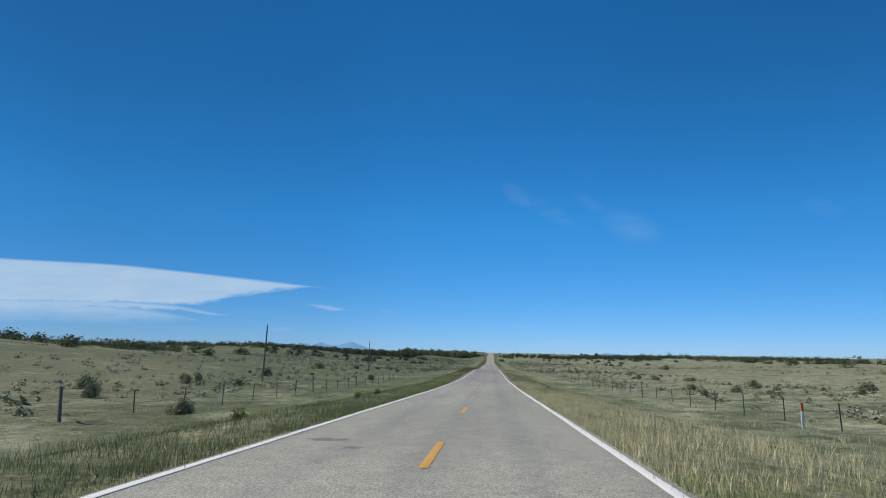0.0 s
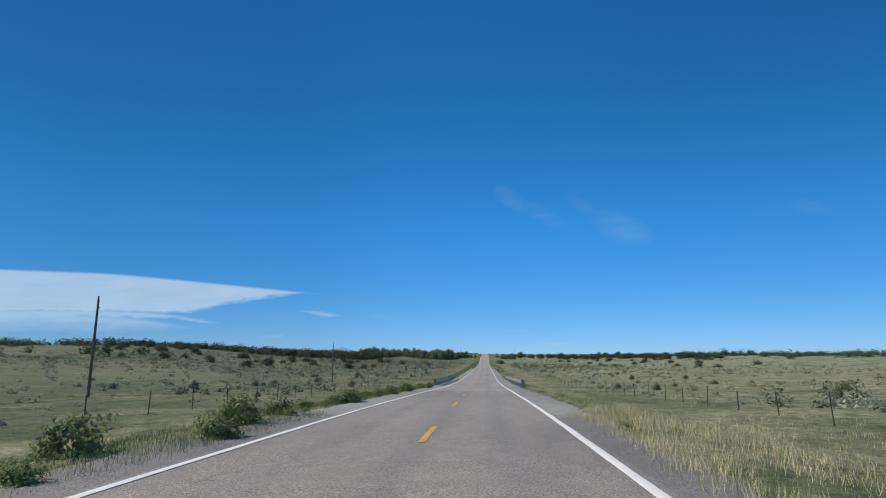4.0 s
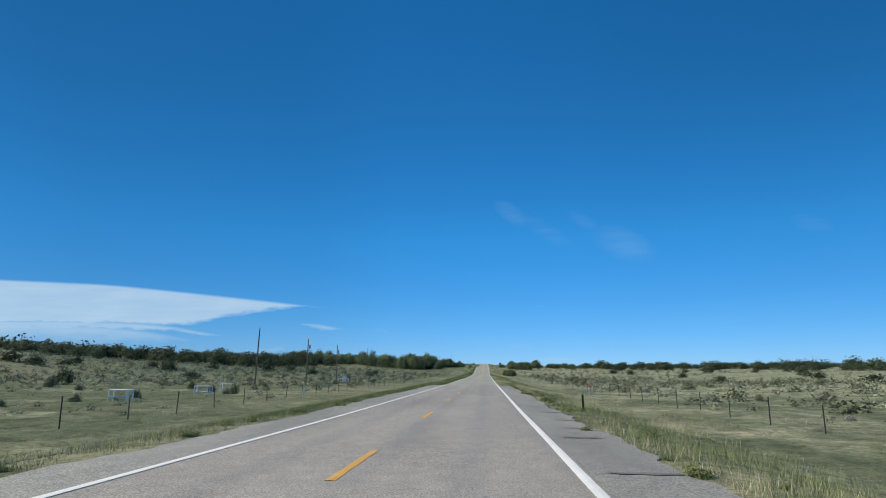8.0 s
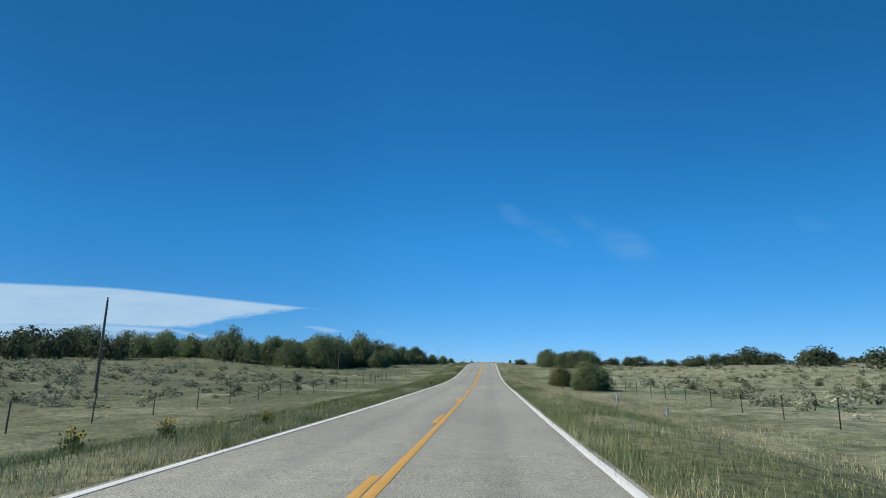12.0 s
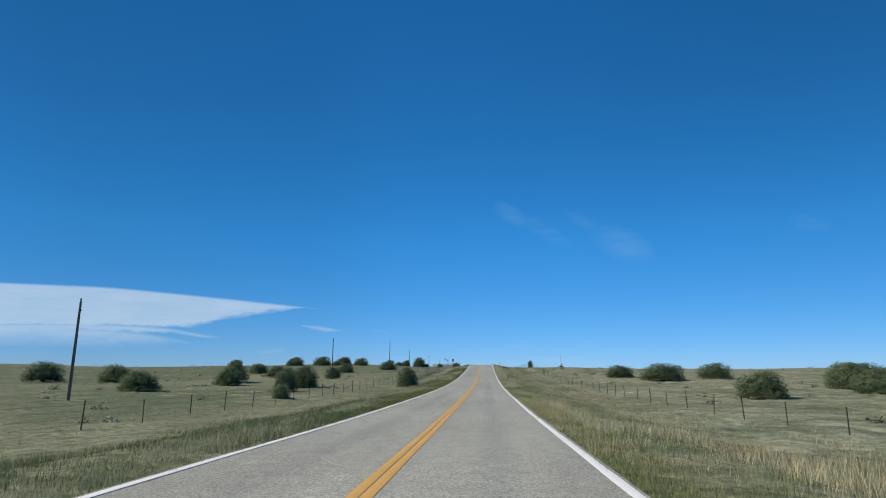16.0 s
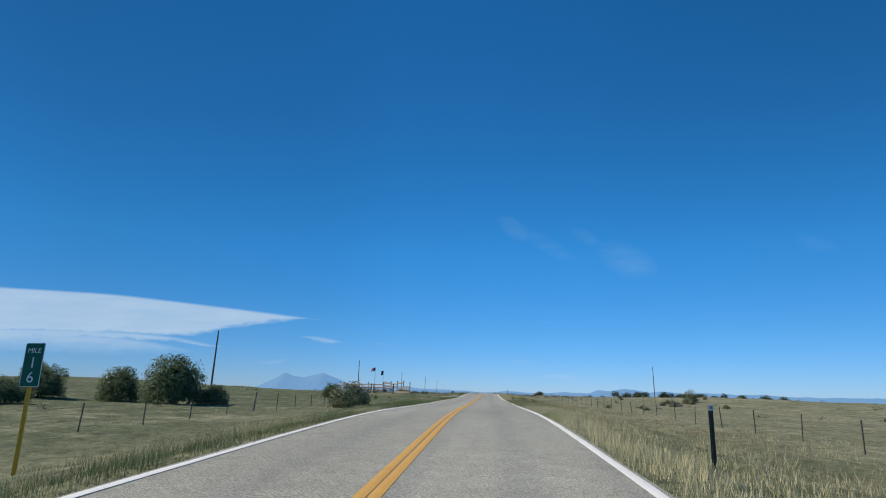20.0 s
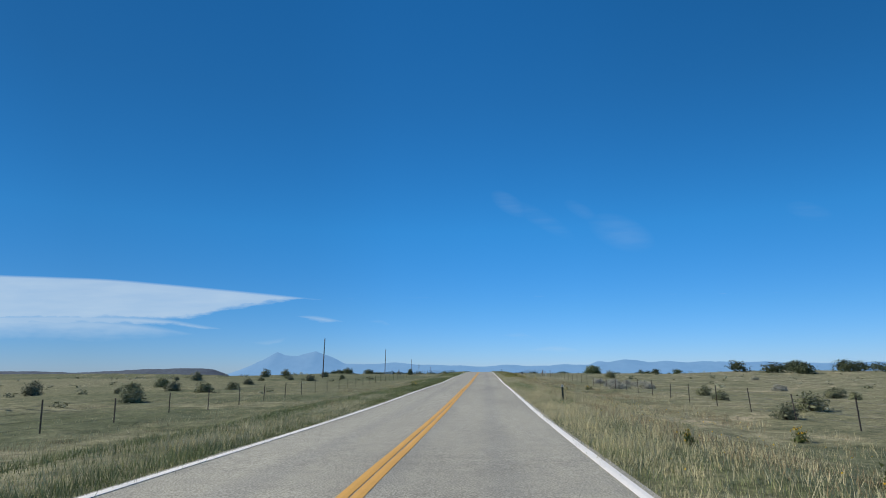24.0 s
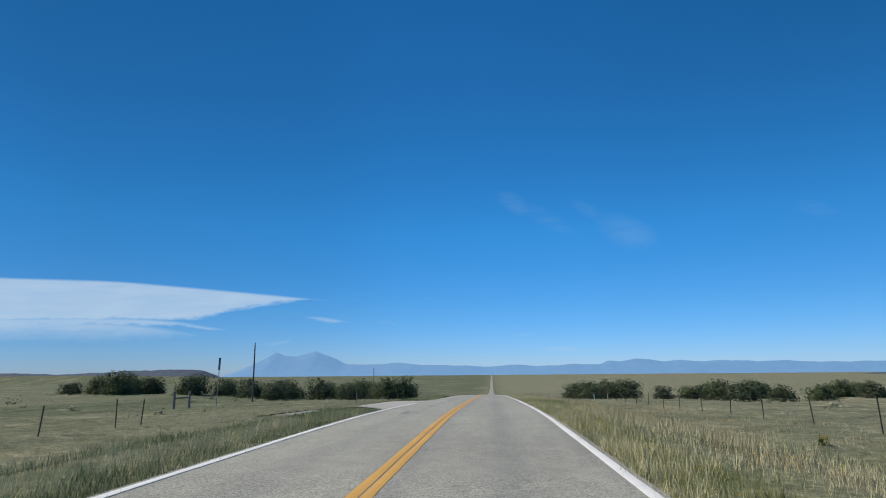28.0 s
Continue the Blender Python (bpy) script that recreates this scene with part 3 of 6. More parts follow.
def stain(x, y, w, ln, seed):
    """An irregular dark patch of tar on the asphalt."""
    r = random.Random(seed)
    n = 18
    ring = []
    for k in range(n):
        q = 6.283 * k / n
        f = r.uniform(0.6, 1.1)
        ring.append((x + w / 2 * f * math.cos(q), y + ln / 2 * f * math.sin(q)))
    vs = [(a, b, float(road_z(b)) + 0.005 - abs(a) * 0.001) for a, b in ring] + [(x, y, float(road_z(y)) + 0.006)]
    return part("patch", mesh_from("patch", vs, [(k, (k + 1) % n, n) for k in range(n)], TAR), patches)


patches = empty("road_patches", Matrix(), "dark tar patches and stains on the asphalt", "road patch", kind="structure")
for k, (x, y, w, ln) in enumerate([(-0.65, 109.6, 0.3, 2.6), (-0.5, 112.4, 0.22, 2.4), (-1.5, 108.2, 1.0, 0.8), (-1.9, 107.2, 0.6, 0.5), (-1.1, 107.5, 0.35, 0.5), (-2.1, 108.7, 0.4, 0.9), (1.2, 107, 0.2, 0.3), (1.6, 114, 0.35, 0.6),
                                  (1.55, 586.5, 0.35, 0.5), (-1.8, 9.5, 0.9, 0.5), (-1.2, 8.6, 0.4, 0.3), (-1.5, 350, 1.2, 0.7), (-1.9, 455, 0.7, 0.4), (-1.6, 727, 0.5, 3.5), (-1.2, 722, 0.3, 4.0),
                                  (1.2, 722, 1.4, 0.25), (-1.1, 918, 1.4, 0.2), (-1.6, 962, 0.3, 1.5), (-1.4, 968, 0.3, 1.6)]):
    stain(x, y, w, ln, k)


rs = random.Random(31)
for k in range(34):
    y = 232 + 2.85 * k + rs.uniform(-0.7, 0.7)
    stain(PAVED + 0.62 + rs.uniform(-0.15, 0.2), y, rs.uniform(0.7, 1.15), rs.uniform(0.10, 0.26), 60 + k)


def middle(y):
    """The painted middle wanders a little from the road's own."""
    return float(np.interp(y, [0, 60, 105, 150, 210, 345, 385, 440, 560, 605, 640, 700, 960], [0.05, 0.08, 0.25, 0.0, -0.2, -0.2, 0.02, 0.08, -0.06, -0.02, -0.1, -0.13, -0.13]))


markings = empty("road_markings", Matrix(), "white edge lines and yellow centre lines, worn", "road marking", kind="structure")
part("edge_line", strip("edge_line", -60, 1300, EDGE_X - 0.065, EDGE_X + 0.065, 0.008, WHITE_LINE, 1.2, 0.006, 5, 0.004), markings, label="worn white edge line")
part("edge_line", strip("edge_line", -60, 743, -EDGE_X - 0.06, -EDGE_X + 0.06, 0.008, WHITE_LINE, 1.2, 0.006, 6, 0.004), markings, label="worn white edge line")
part("edge_line", strip("edge_line", 747.5, 972, -EDGE_X - 0.06, -EDGE_X + 0.06, 0.008, WHITE_LINE, 1.2, 0.006, 7, 0.004), markings)
part("edge_line", strip("edge_line", 986, 1300, -EDGE_X - 0.06, -EDGE_X + 0.06, 0.008, WHITE_LINE, 2.5, 0.006, 8, 0.004), markings)
part("centre_line", strip("centre_line", 381, 1300, lambda y: middle(y) + 0.012, lambda y: middle(y) + 0.135, 0.008, YELLOW_LINE, 1.2, 0.006, 9, 0.004), markings, label="solid yellow centre line")
part("centre_line", strip("centre_line", 452, 1300, lambda y: middle(y) - 0.135, lambda y: middle(y) - 0.012, 0.008, YELLOW_LINE, 1.2, 0.006, 10, 0.004), markings, label="solid yellow centre line")
for k in range(-3, 48):
    # Dash spacing is uneven, as it was painted in several runs.
    y = float(np.interp(k, [-3, 0, 4, 11, 22, 26, 29, 33, 36, 48], [-20, 7.0, 42.6, 106.6, 209.7, 246.7, 276.1, 314.2, 343.3, 455]))
    if y < 450:
        part("dash", strip("dash", y, y + 2.6, middle(y) + (-0.06 if k < 37 else -0.135), middle(y) + (0.06 if k < 37 else -0.012), 0.008, YELLOW_LINE, 0.65, 0.006, 30 + k, 0.004), markings)

# ---- plants ----
def leaf_cards(rng, centres, normals, size, spread=0.7):
    """Small triangular leaf sprays round points, turned mostly along the normals."""
    n = len(centres)
    nrm = normals + rng.normal(0, spread, (n, 3))
    nrm /= np.linalg.norm(nrm, axis=1, keepdims=True)
    a = np.cross(nrm, rng.normal(0, 1, (n, 3)))
    a /= np.linalg.norm(a, axis=1, keepdims=True) + 1e-9
    b = np.cross(nrm, a)
    s = (size * rng.uniform(0.6, 1.4, n))[:, None]
    return np.stack([centres - a * s * 0.6 - b * s * 0.35, centres + a * s * 0.6 - b * s * 0.35, centres + b * s * 0.85 + nrm * s * 0.3], 1)


def spray_cards(rng, p, out, size):
    """Slender leaf sprays at points p that lie along the crown's skin, tips mostly up."""
    n = len(p)
    nrm = out + rng.normal(0, 0.42, (n, 3))
    nrm /= np.linalg.norm(nrm, axis=1, keepdims=True)
    tip = np.array([0, 0, 0.5]) + rng.normal(0, 0.7, (n, 3))
    tip -= nrm * np.sum(tip * nrm, 1, keepdims=True)
    tip /= np.linalg.norm(tip, axis=1, keepdims=True) + 1e-9
    side = np.cross(tip, nrm)
    s = (size * rng.uniform(0.5, 1.4, n))[:, None]
    return np.stack([p - side * s * 0.46 - tip * s * 0.5, p + side * s * 0.46 - tip * s * 0.5, p + tip * s * 0.75 + nrm * s * 0.25], 1)


def crown_cards(seed, count, lobes, width, height, size, low=0.08, tuft=12, peak=2.0):
    """A dense lumpy dome down to the ground: billows, on them tufts, in each tuft leaf sprays."""
    rng = np.random.default_rng(seed)
    axes = rng.normal(0, 1, (lobes, 3)) + np.array([0, 0, 0.25])
    axes /= np.linalg.norm(axes, axis=1, keepdims=True)
    swell = rng.uniform(0.08, 0.32, lobes)
    n = max(count // tuft, 1)

    def shell(m, lo, hi):
        d = rng.normal(0, 1, (m, 3))
        d /= np.linalg.norm(d, axis=1, keepdims=True)
        d[:, 2] = np.where(d[:, 2] < -0.9, -d[:, 2], d[:, 2])
        bump = np.max(np.exp((d @ axes.T - 1) * 8) * swell, 1)
        r = (0.77 + bump) * rng.uniform(lo, hi, m) ** 0.5
        up = np.where(d[:, 2] > 0, 0.64 * height, 0.36 * height)
        flat = np.abs(d[:, 2]) ** (peak / 2)
        z = 0.38 * height + np.sign(d[:, 2]) * flat * up * r
        skirt = np.where(d[:, 2] < 0, 0.97 / np.sqrt(1.0001 - d[:, 2] ** 2), 1.0) * r * width * 0.5
        return d, np.stack([d[:, 0] * skirt, d[:, 1] * skirt, z], 1)

    d, c = shell(n, 0.62, 1.08)
    p = np.repeat(c, tuft, 0) + rng.uniform(-size * 2.4, size * 2.4, (n * tuft, 3))
    p[:, 2] = np.where(p[:, 2] < height * low, height * low * rng.uniform(0.3, 2.2, n * tuft), p[:, 2])
    outer = spray_cards(rng, p, np.repeat(d, tuft, 0), size)
    d, c = shell(max(count // 9, 12), 0.12, 0.6)
    c[:, 2] = np.maximum(c[:, 2], height * 0.12)
    return np.concatenate([outer, leaf_cards(rng, c, d, min(max(size * 2.0, 0.07), 0.15))])


def limbs(name, seed, width, height, stems, mat, thick=0.05):
    """A short trunk that forks into crooked stems."""
    rng = random.Random(seed)
    vs, fs = [], []
    for k in range(stems):
        q = 6.283 * k / stems + rng.uniform(0, 0.8)
        reach = width * rng.uniform(0.12, 0.34)
        pts = [Vector((0, 0, -0.12)), Vector((reach * 0.2 * math.cos(q), reach * 0.2 * math.sin(q), height * 0.16)),
               Vector((reach * 0.65 * math.cos(q + 0.3), reach * 0.65 * math.sin(q + 0.3), height * 0.42)),
               Vector((reach * math.cos(q), reach * math.sin(q), height * rng.uniform(0.62, 0.8)))]
        for i, p in enumerate(pts):
            r = thick * (1.0 - 0.26 * i)
            base = len(vs)
            for j in range(5):
                w = 6.283 * j / 5
                vs.append(p + Vector((r * math.cos(w), r * math.sin(w), 0)))
            if i:
                for j in range(5):
                    fs.append((base - 5 + j, base - 5 + (j + 1) % 5, base + (j + 1) % 5, base + j))
    return mesh_from(name, vs, fs, mat)


def make_plant(name, seed, count, lobes, width, height, size, leaf, label, category, group, stems=4, thick=0.05, low=0.08, peak=1.8):
    ob = empty(name, Matrix.Translation((0, 0, -500)), label, category, group)
    part("trunk", limbs("trunk", seed, width, height, stems, BARK, thick), ob)
    part("crown", tri_mesh("crown", crown_cards(seed, count, lobes, width, height, size, low, 12, peak), leaf), ob)
    return ob


protos = []


def proto(*a, **k):
    protos.append(make_plant(*a, **k))
    return protos[-1]


# Unit plants, about 1 m wide; they are scaled where they stand.
JUNIPERS = [proto("juniper_tree", 11 + i, 7000, 9 + 2 * i, 1.0, 0.80, 0.023, JUNIPER, "green bushy juniper tree on dry grassland", "tree",
                  "junipers beside the road", 5, 0.02, 0.02) for i in range(5)]
FAR_JUNIPERS = [proto("juniper_tree", 21 + i, 2500, 8 + 2 * i, 1.0, 0.78, 0.031, JUNIPER, "green juniper tree in the woods on the rise", "tree",
                      "junipers on the rise", 4, 0.02, 0.02) for i in range(6)]
THIN_JUNIPERS = [proto("juniper_tree", 41 + i, 1300, 8 + 2 * i, 1.0, 0.80, 0.052, DARK_JUNIPER, "dark green juniper tree on the far pasture", "tree",
                       "junipers on the rise", 4, 0.02, 0.02) for i in range(5)]
CONE_JUNIPER = proto("juniper_tree", 29, 5000, 26, 1.0, 0.95, 0.03, JUNIPER, "small conical juniper on the stony bank", "tree", "junipers beside the road", 4, 0.02, 0.02, peak=1.2)
BIG_JUNIPER = proto("juniper_tree", 31, 32000, 14, 1.0, 0.88, 0.0100, JUNIPER, "large spreading green juniper beside the road verge", "tree",
                    "junipers beside the road", 6, 0.02, 0.02)
LOW_JUNIPER = proto("juniper_tree", 33, 16000, 11, 1.0, 0.88, 0.0135, OLIVE, "low many-stemmed olive juniper at the verge", "tree",
                    "junipers beside the road", 9, 0.02, 0.01)
GREY_BUSHES = [proto("desert_bush", 51 + i, 2600, 9, 1.0, 0.70, 0.043, DARK_SHRUB, "round grey-green bush in the dry grass", "bush", "bushes in the grass", 6, 0.022)
               for i in range(3)]
CHOLLAS = [proto("cholla_shrub", 61 + i, 1050, 10, 1.0, 0.85, 0.058, DARK_SHRUB, "open dark branching shrub in the pasture", "shrub", "shrubs in the pasture",
                 9, 0.028, 0.10) for i in range(3)]
SAGES = [proto("sagebrush", 71 + i, 1000, 9, 1.0, 0.50, 0.054, SILVER, "low silvery sagebrush clump in dry grass", "shrub", "sagebrush by the fence", 6, 0.02)
         for i in range(3)]
WEEDS = [proto("weed_clump", 81 + i, 620, 9, 1.0, 0.60, 0.060, WEED, "bushy green weed clump on the road edge", "weed", "weeds along the verge", 5, 0.012, 0.02)
         for i in range(3)]
rnd = random.Random(7)


def plant(kind, x, y, width, tall=1.0, sink=0.03, label=""):
    """Stand a copy of a plant at x, y, width metres across, its height stretched by tall."""
    src = rnd.choice(kind) if isinstance(kind, list) else kind
    ob = copy_thing(src, Matrix())
    ob.matrix_basis = Matrix.LocRotScale((x, y, g(x, y) - sink - 0.045 * width * tall), Euler((0, 0, rnd.uniform(0, 6.28))), (width, width, width * tall))
    if label:
        ob["label"] = label
    return ob


# Junipers that stand singly near the road: x, y, width, stretch.
for x, y, w, s in [(-16.5, 552, 4.9, 0.85), (9.2, 546, 3.6, 0.62), (27, 566, 6.2, 0.95), (-7.6, 602.5, 2.6, 1.2),
                   (-18.3, 599, 3.6, 0.9), (-20.5, 601, 2.4, 1.2), (-21.7, 623, 2.8, 0.85), (-30.4, 624, 3.9, 0.62), (24.5, 617, 6.3, 0.48), (22, 630, 4.6, 0.55),
                   (-17, 590, 2.2, 1.4), (-13, 578, 1.4, 1.0), (-17.8, 648, 3.6, 0.6), (-27.5, 601, 3.4, 0.85)]:
    plant(JUNIPERS, x, y, w, s)
for x, y, w, s in [(-9.6, 540, 2.6, 1.2), (-11.6, 535, 3.0, 1.1), (-13.4, 530, 3.2, 1.05), (-15.5, 525, 3.4, 1.1)]:
    plant(JUNIPERS, x, y, w, s)
plant(JUNIPERS, -29.9, 607.8, 3.6, 1.0)
plant(BIG_JUNIPER, 9.3, 451.0, 4.0, 0.74, 0.22)
plant(LOW_JUNIPER, 8.0, 459, 3.0, 0.92, 0.28)
plant(CONE_JUNIPER, 11.4, 672, 1.35, 1.4, 0.12)
for x, y, w, s in [(-29, 587, 3.8, 0.65), (-64, 619, 5.6, 0.7), (-48, 612, 5.0, 0.65), (-40, 640, 4.0, 0.6), (-24, 640, 3.2, 0.7), (31, 585, 4.0, 0.7), (38, 600, 5.4, 0.7),
                   (20, 580, 3.6, 0.72), (33, 622, 5.0, 0.6), (45, 610, 6.0, 0.6), (55, 628, 6.0, 0.65), (43, 575, 5.0, 0.8), (-35, 675, 2.6, 0.65), (-44, 668, 2.4, 0.7),
                   (-58, 670, 3.5, 0.7), (-35.5, 704, 5.0, 0.66), (-23.5, 701, 3.4, 0.6), (-41, 706, 5.2, 0.72), (-46, 700, 6.0, 0.62), (-52, 695, 5.2, 0.7)]:
    plant(JUNIPERS, x, y, w, s)
for x, y, w, s in [(-18.8, 709, 4.2, 1.0), (-16.9, 710.5, 2.2, 0.85), (-22.8, 709.5, 2.8, 1.1), (-27.8, 709, 3.2, 0.9), (-24.4, 711, 1.8, 0.7), (-47, 731, 3.0, 0.9)]:
    plant(JUNIPERS, x, y, w, s)
plant(JUNIPERS, -14.3, 729.5, 2.1, 0.9)
for x, y, w, s in [(24, 932, 3.9, 0.62), (-14.3, 926, 1.3, 1.35)]:
    plant(JUNIPERS, x, y, w, s)
for x, y, w in [(-25, 34.7, 1.5), (-9.7, 19, 0.9), (-28.6, 73, 1.6), (53, 176, 2.6), (13.6, 832, 1.3), (11.2, 829, 0.8), (-17.5, 838, 1.3), (18.8, 891, 1.5), (-30, 862, 1.5),
                (-24, 868, 1.2), (-21, 880, 1.3), (-36, 880, 1.6), (14.5, 845, 0.9), (-35.0, 852.2, 1.5), (-22.5, 845.7, 1.5), (-23.7, 852.9, 1.3), (-19.6, 849.9, 1.4), (-20.0, 855.5, 1.2), (-27.9, 881.2, 1.0), (-32.8, 895.0, 1.6), (-24.7, 883.3, 0.8), (-30.6, 897.8, 1.7), (-24.4, 898.4, 1.4), (-19.7, 890.8, 0.9), (22.1, 745.7, 0.9), (23.6, 744.7, 0.9), (21.2, 738.9, 1.1), (29.8, 758.5, 2.1), (27.6, 753.9, 1.2), (11.9, 727.5, 0.6), (27.9, 752.6, 0.9), (25.3, 754.5, 0.8), (-31, 104, 1.8), (-27, 116, 1.5), (-22, 128, 1.0), (27, 60, 1.6), (33, 52, 1.4), (24, 30, 1.0)]:
    plant(CHOLLAS, x, y, w, rnd.uniform(0.7, 1.0))
for x, y, w in [(-27, 407, 2.6), (-30, 429, 2.4), (-7.9, 711, 3.0)]:
    plant(GREY_BUSHES, x, y, w, 0.8)

# The grove past the last rise, both sides of the road.
for k in range(40):
    plant(THIN_JUNIPERS, rnd.uniform(-62, -12), rnd.uniform(1016, 1044), rnd.uniform(3.2, 5.0), rnd.uniform(0.7, 0.98))
for k in range(32):
    plant(THIN_JUNIPERS, rnd.uniform(12, 70), rnd.uniform(1008, 1038), rnd.uniform(2.8, 4.2), rnd.uniform(0.65, 0.95))

# A dark grove far out on the plain.
outlying = []
for k in range(30):
    outlying.append((rnd.uniform(58, 132), rnd.uniform(928, 956), rnd.uniform(3.0, 4.6), rnd.uniform(0.55, 0.8)))

# Juniper woods on the rise: the belt close to the road tree by tree.
for k in range(86):
    y = rnd.uniform(503, 548)
    x = -rnd.uniform(22, 84)
    plant(FAR_JUNIPERS, x, y, rnd.uniform(4.2, 6.4), rnd.uniform(1.0, 1.45))
for k in range(34):
    y = rnd.uniform(505, 585)
    plant(THIN_JUNIPERS, rnd.uniform(24, 74), y, rnd.uniform(2.0, 3.6), rnd.uniform(0.65, 0.9))
for k in range(14):
    plant(JUNIPERS, -rnd.uniform(15, 28), rnd.uniform(500, 542), rnd.uniform(3.6, 5.0), rnd.uniform(0.95, 1.25))
for k in range(6):
    plant(JUNIPERS, rnd.uniform(12, 20), rnd.uniform(498, 525), rnd.uniform(3.4, 4.8), rnd.uniform(0.85, 1.1))
for k in range(22):
    plant(FAR_JUNIPERS, -rnd.uniform(24, 44), rnd.uniform(498, 535), rnd.uniform(4.2, 5.8), rnd.uniform(1.05, 1.45))
for k in range(46):
    y = rnd.uniform(270, 440)
    outlying.append((-rnd.uniform(36, 100), y, rnd.uniform(2.0, 3.4), rnd.uniform(0.6, 0.9)))
for k in range(26):
    y = rnd.uniform(300, 460)
    outlying.append((rnd.uniform(40, 110), y, rnd.uniform(2.0, 3.4), rnd.uniform(0.5, 0.8)))


def scatter(name, places, units, mat, label, category, seed):
    """Many small plants joined into one mesh: places are x, y, width, stretch."""
    rng = np.random.default_rng(seed)
    out = []
    xs = np.array([p[0] for p in places])
    zs = ground_z(xs, np.array([p[1] for p in places]))
    for (x, y, w, s), z in zip(places, zs):
        u = units[rng.integers(len(units))]
        q = rng.uniform(0, 6.283)
        c, sn = math.cos(q) * w, math.sin(q) * w
        v = np.empty_like(u)
        v[..., 0] = u[..., 0] * c - u[..., 1] * sn + x
        v[..., 1] = u[..., 0] * sn + u[..., 1] * c + y
        v[..., 2] = u[..., 2] * w * s + z - 0.04
        out.append(v)
    return tagged(new(name, tri_mesh(name, np.concatenate(out), mat)), label, category, kind="stuff")


FAR_TREES = [crown_cards(101 + i, 120, 8, 1.0, 0.80, 0.165, 0.02, 5) for i in range(6)]
FAR_SHRUBS = [crown_cards(121 + i, 26, 6, 1.0, 0.68, 0.25, 0.02, 4) for i in range(6)]
OUTLYING = [crown_cards(161 + i, 420, 9 + i, 1.0, 0.78, 0.088, 0.02, 6) for i in range(5)]
scatter("juniper_scatter", outlying, OUTLYING, DARK_JUNIPER, "dark green junipers scattered far out over the pasture", "trees", 9)
wood = []
for k in range(1100):
    y = rnd.uniform(-40, 560)
    x = -rnd.uniform(95, 300) if y < 500 else -rnd.uniform(70, 300)
    if -190 < x < -120 and 330 < y < 352:
        continue  # a cleared strip up the slope
    if x > -120 and y < 420 and rnd.random() < 0.75:
        continue
    wood.append((x, y, rnd.uniform(2.4, 4.2), rnd.uniform(0.7, 0.95)))
for k in range(850):
    y = rnd.uniform(150, 640)
    x = rnd.uniform(110, 380)
    if x < 170 and rnd.random() < 0.7:
        continue
    wood.append((x, y, rnd.uniform(2.8, 5.0), rnd.uniform(0.6, 0.9)))
right_grove = []
for k in range(220):
    right_grove.append((rnd.uniform(45, 165), rnd.uniform(470, 600), rnd.uniform(2.6, 4.6), rnd.uniform(0.6, 0.9)))
for k in range(230):
    wood.append((-rnd.uniform(62, 190), rnd.uniform(425, 505), rnd.uniform(3.4, 5.2), rnd.uniform(0.95, 1.25)))
for k in range(110):
    wood.append((-rnd.uniform(95, 210), rnd.uniform(330, 420), rnd.uniform(2.4, 3.8), rnd.uniform(0.7, 1.0)))
for k in range(520):
    wood.append((-rnd.uniform(185, 290), rnd.uniform(60, 480), rnd.uniform(2.8, 4.4), rnd.uniform(0.75, 1.0)))
for k in range(560):
    wood.append((rnd.uniform(90, 420), rnd.uniform(530, 660), rnd.uniform(2.8, 4.6), rnd.uniform(0.65, 0.95)))
scatter("juniper_scatter", right_grove, OUTLYING, DARK_JUNIPER, "dark green junipers scattered over the rise", "trees", 10)
# The woods thin out unevenly towards their edges.
wood = [w for w in wood if noise.noise(Vector((w[0] * 0.014, w[1] * 0.014, 3.3))) + 0.55 - max(0.0, abs(w[0]) - 210) / 150 - max(0.0, 40 - w[1]) / 90 > rnd.random() * 0.55]
for k in range(300):
    wood.append((-rnd.uniform(60, 260), rnd.uniform(430, 560), rnd.uniform(3.2, 5.0), rnd.uniform(0.9, 1.15)))
near_wood = [w for w in wood if -140 < w[0] < 120 and w[1] > 300]
wood = [w for w in wood if not (-140 < w[0] < 120 and w[1] > 300)]
scatter("juniper_woods", near_wood, OUTLYING, DARK_JUNIPER, "dark juniper woods on the near slopes of the rise", "woods", 13)
scatter("juniper_woods", wood, FAR_TREES, DARK_JUNIPER, "dark juniper woods on the far slopes", "woods", 3)

NEAR_SHRUBS = [crown_cards(141 + i, 60, 7, 1.0, 0.72, 0.165, 0.02, 4) for i in range(6)]
near_brush, brush = [], []
for k in range(5200):
    y = rnd.uniform(0, 520)
    a = 13 + 110 * rnd.random() ** 1.15
    x = a if rnd.random() < 0.5 else -a
    if noise.noise(Vector((x * 0.03, y * 0.03, 0))) < -0.12:
        continue
    (near_brush if a < 38 else brush).append((x, y, rnd.uniform(0.35, 0.7) + 0.5 * rnd.random() ** 3, rnd.uniform(0.7, 1.1)))
for k in range(3200):
    x, y = rnd.choice((-1, 1)) * rnd.uniform(12, 38), rnd.uniform(0, 560)
    near_brush.append((x, y, rnd.uniform(0.2, 0.55), rnd.uniform(0.6, 1.0)))
for k in range(1300):
    near_brush.append((rnd.choice((-1, 1)) * rnd.uniform(14, 62), rnd.uniform(330, 485), rnd.uniform(0.4, 0.95), rnd.uniform(0.6, 0.9)))
for k in range(420):
    near_brush.append((rnd.uniform(13, 48), rnd.uniform(285, 440), rnd.uniform(0.6, 1.2), rnd.uniform(0.6, 0.9)))
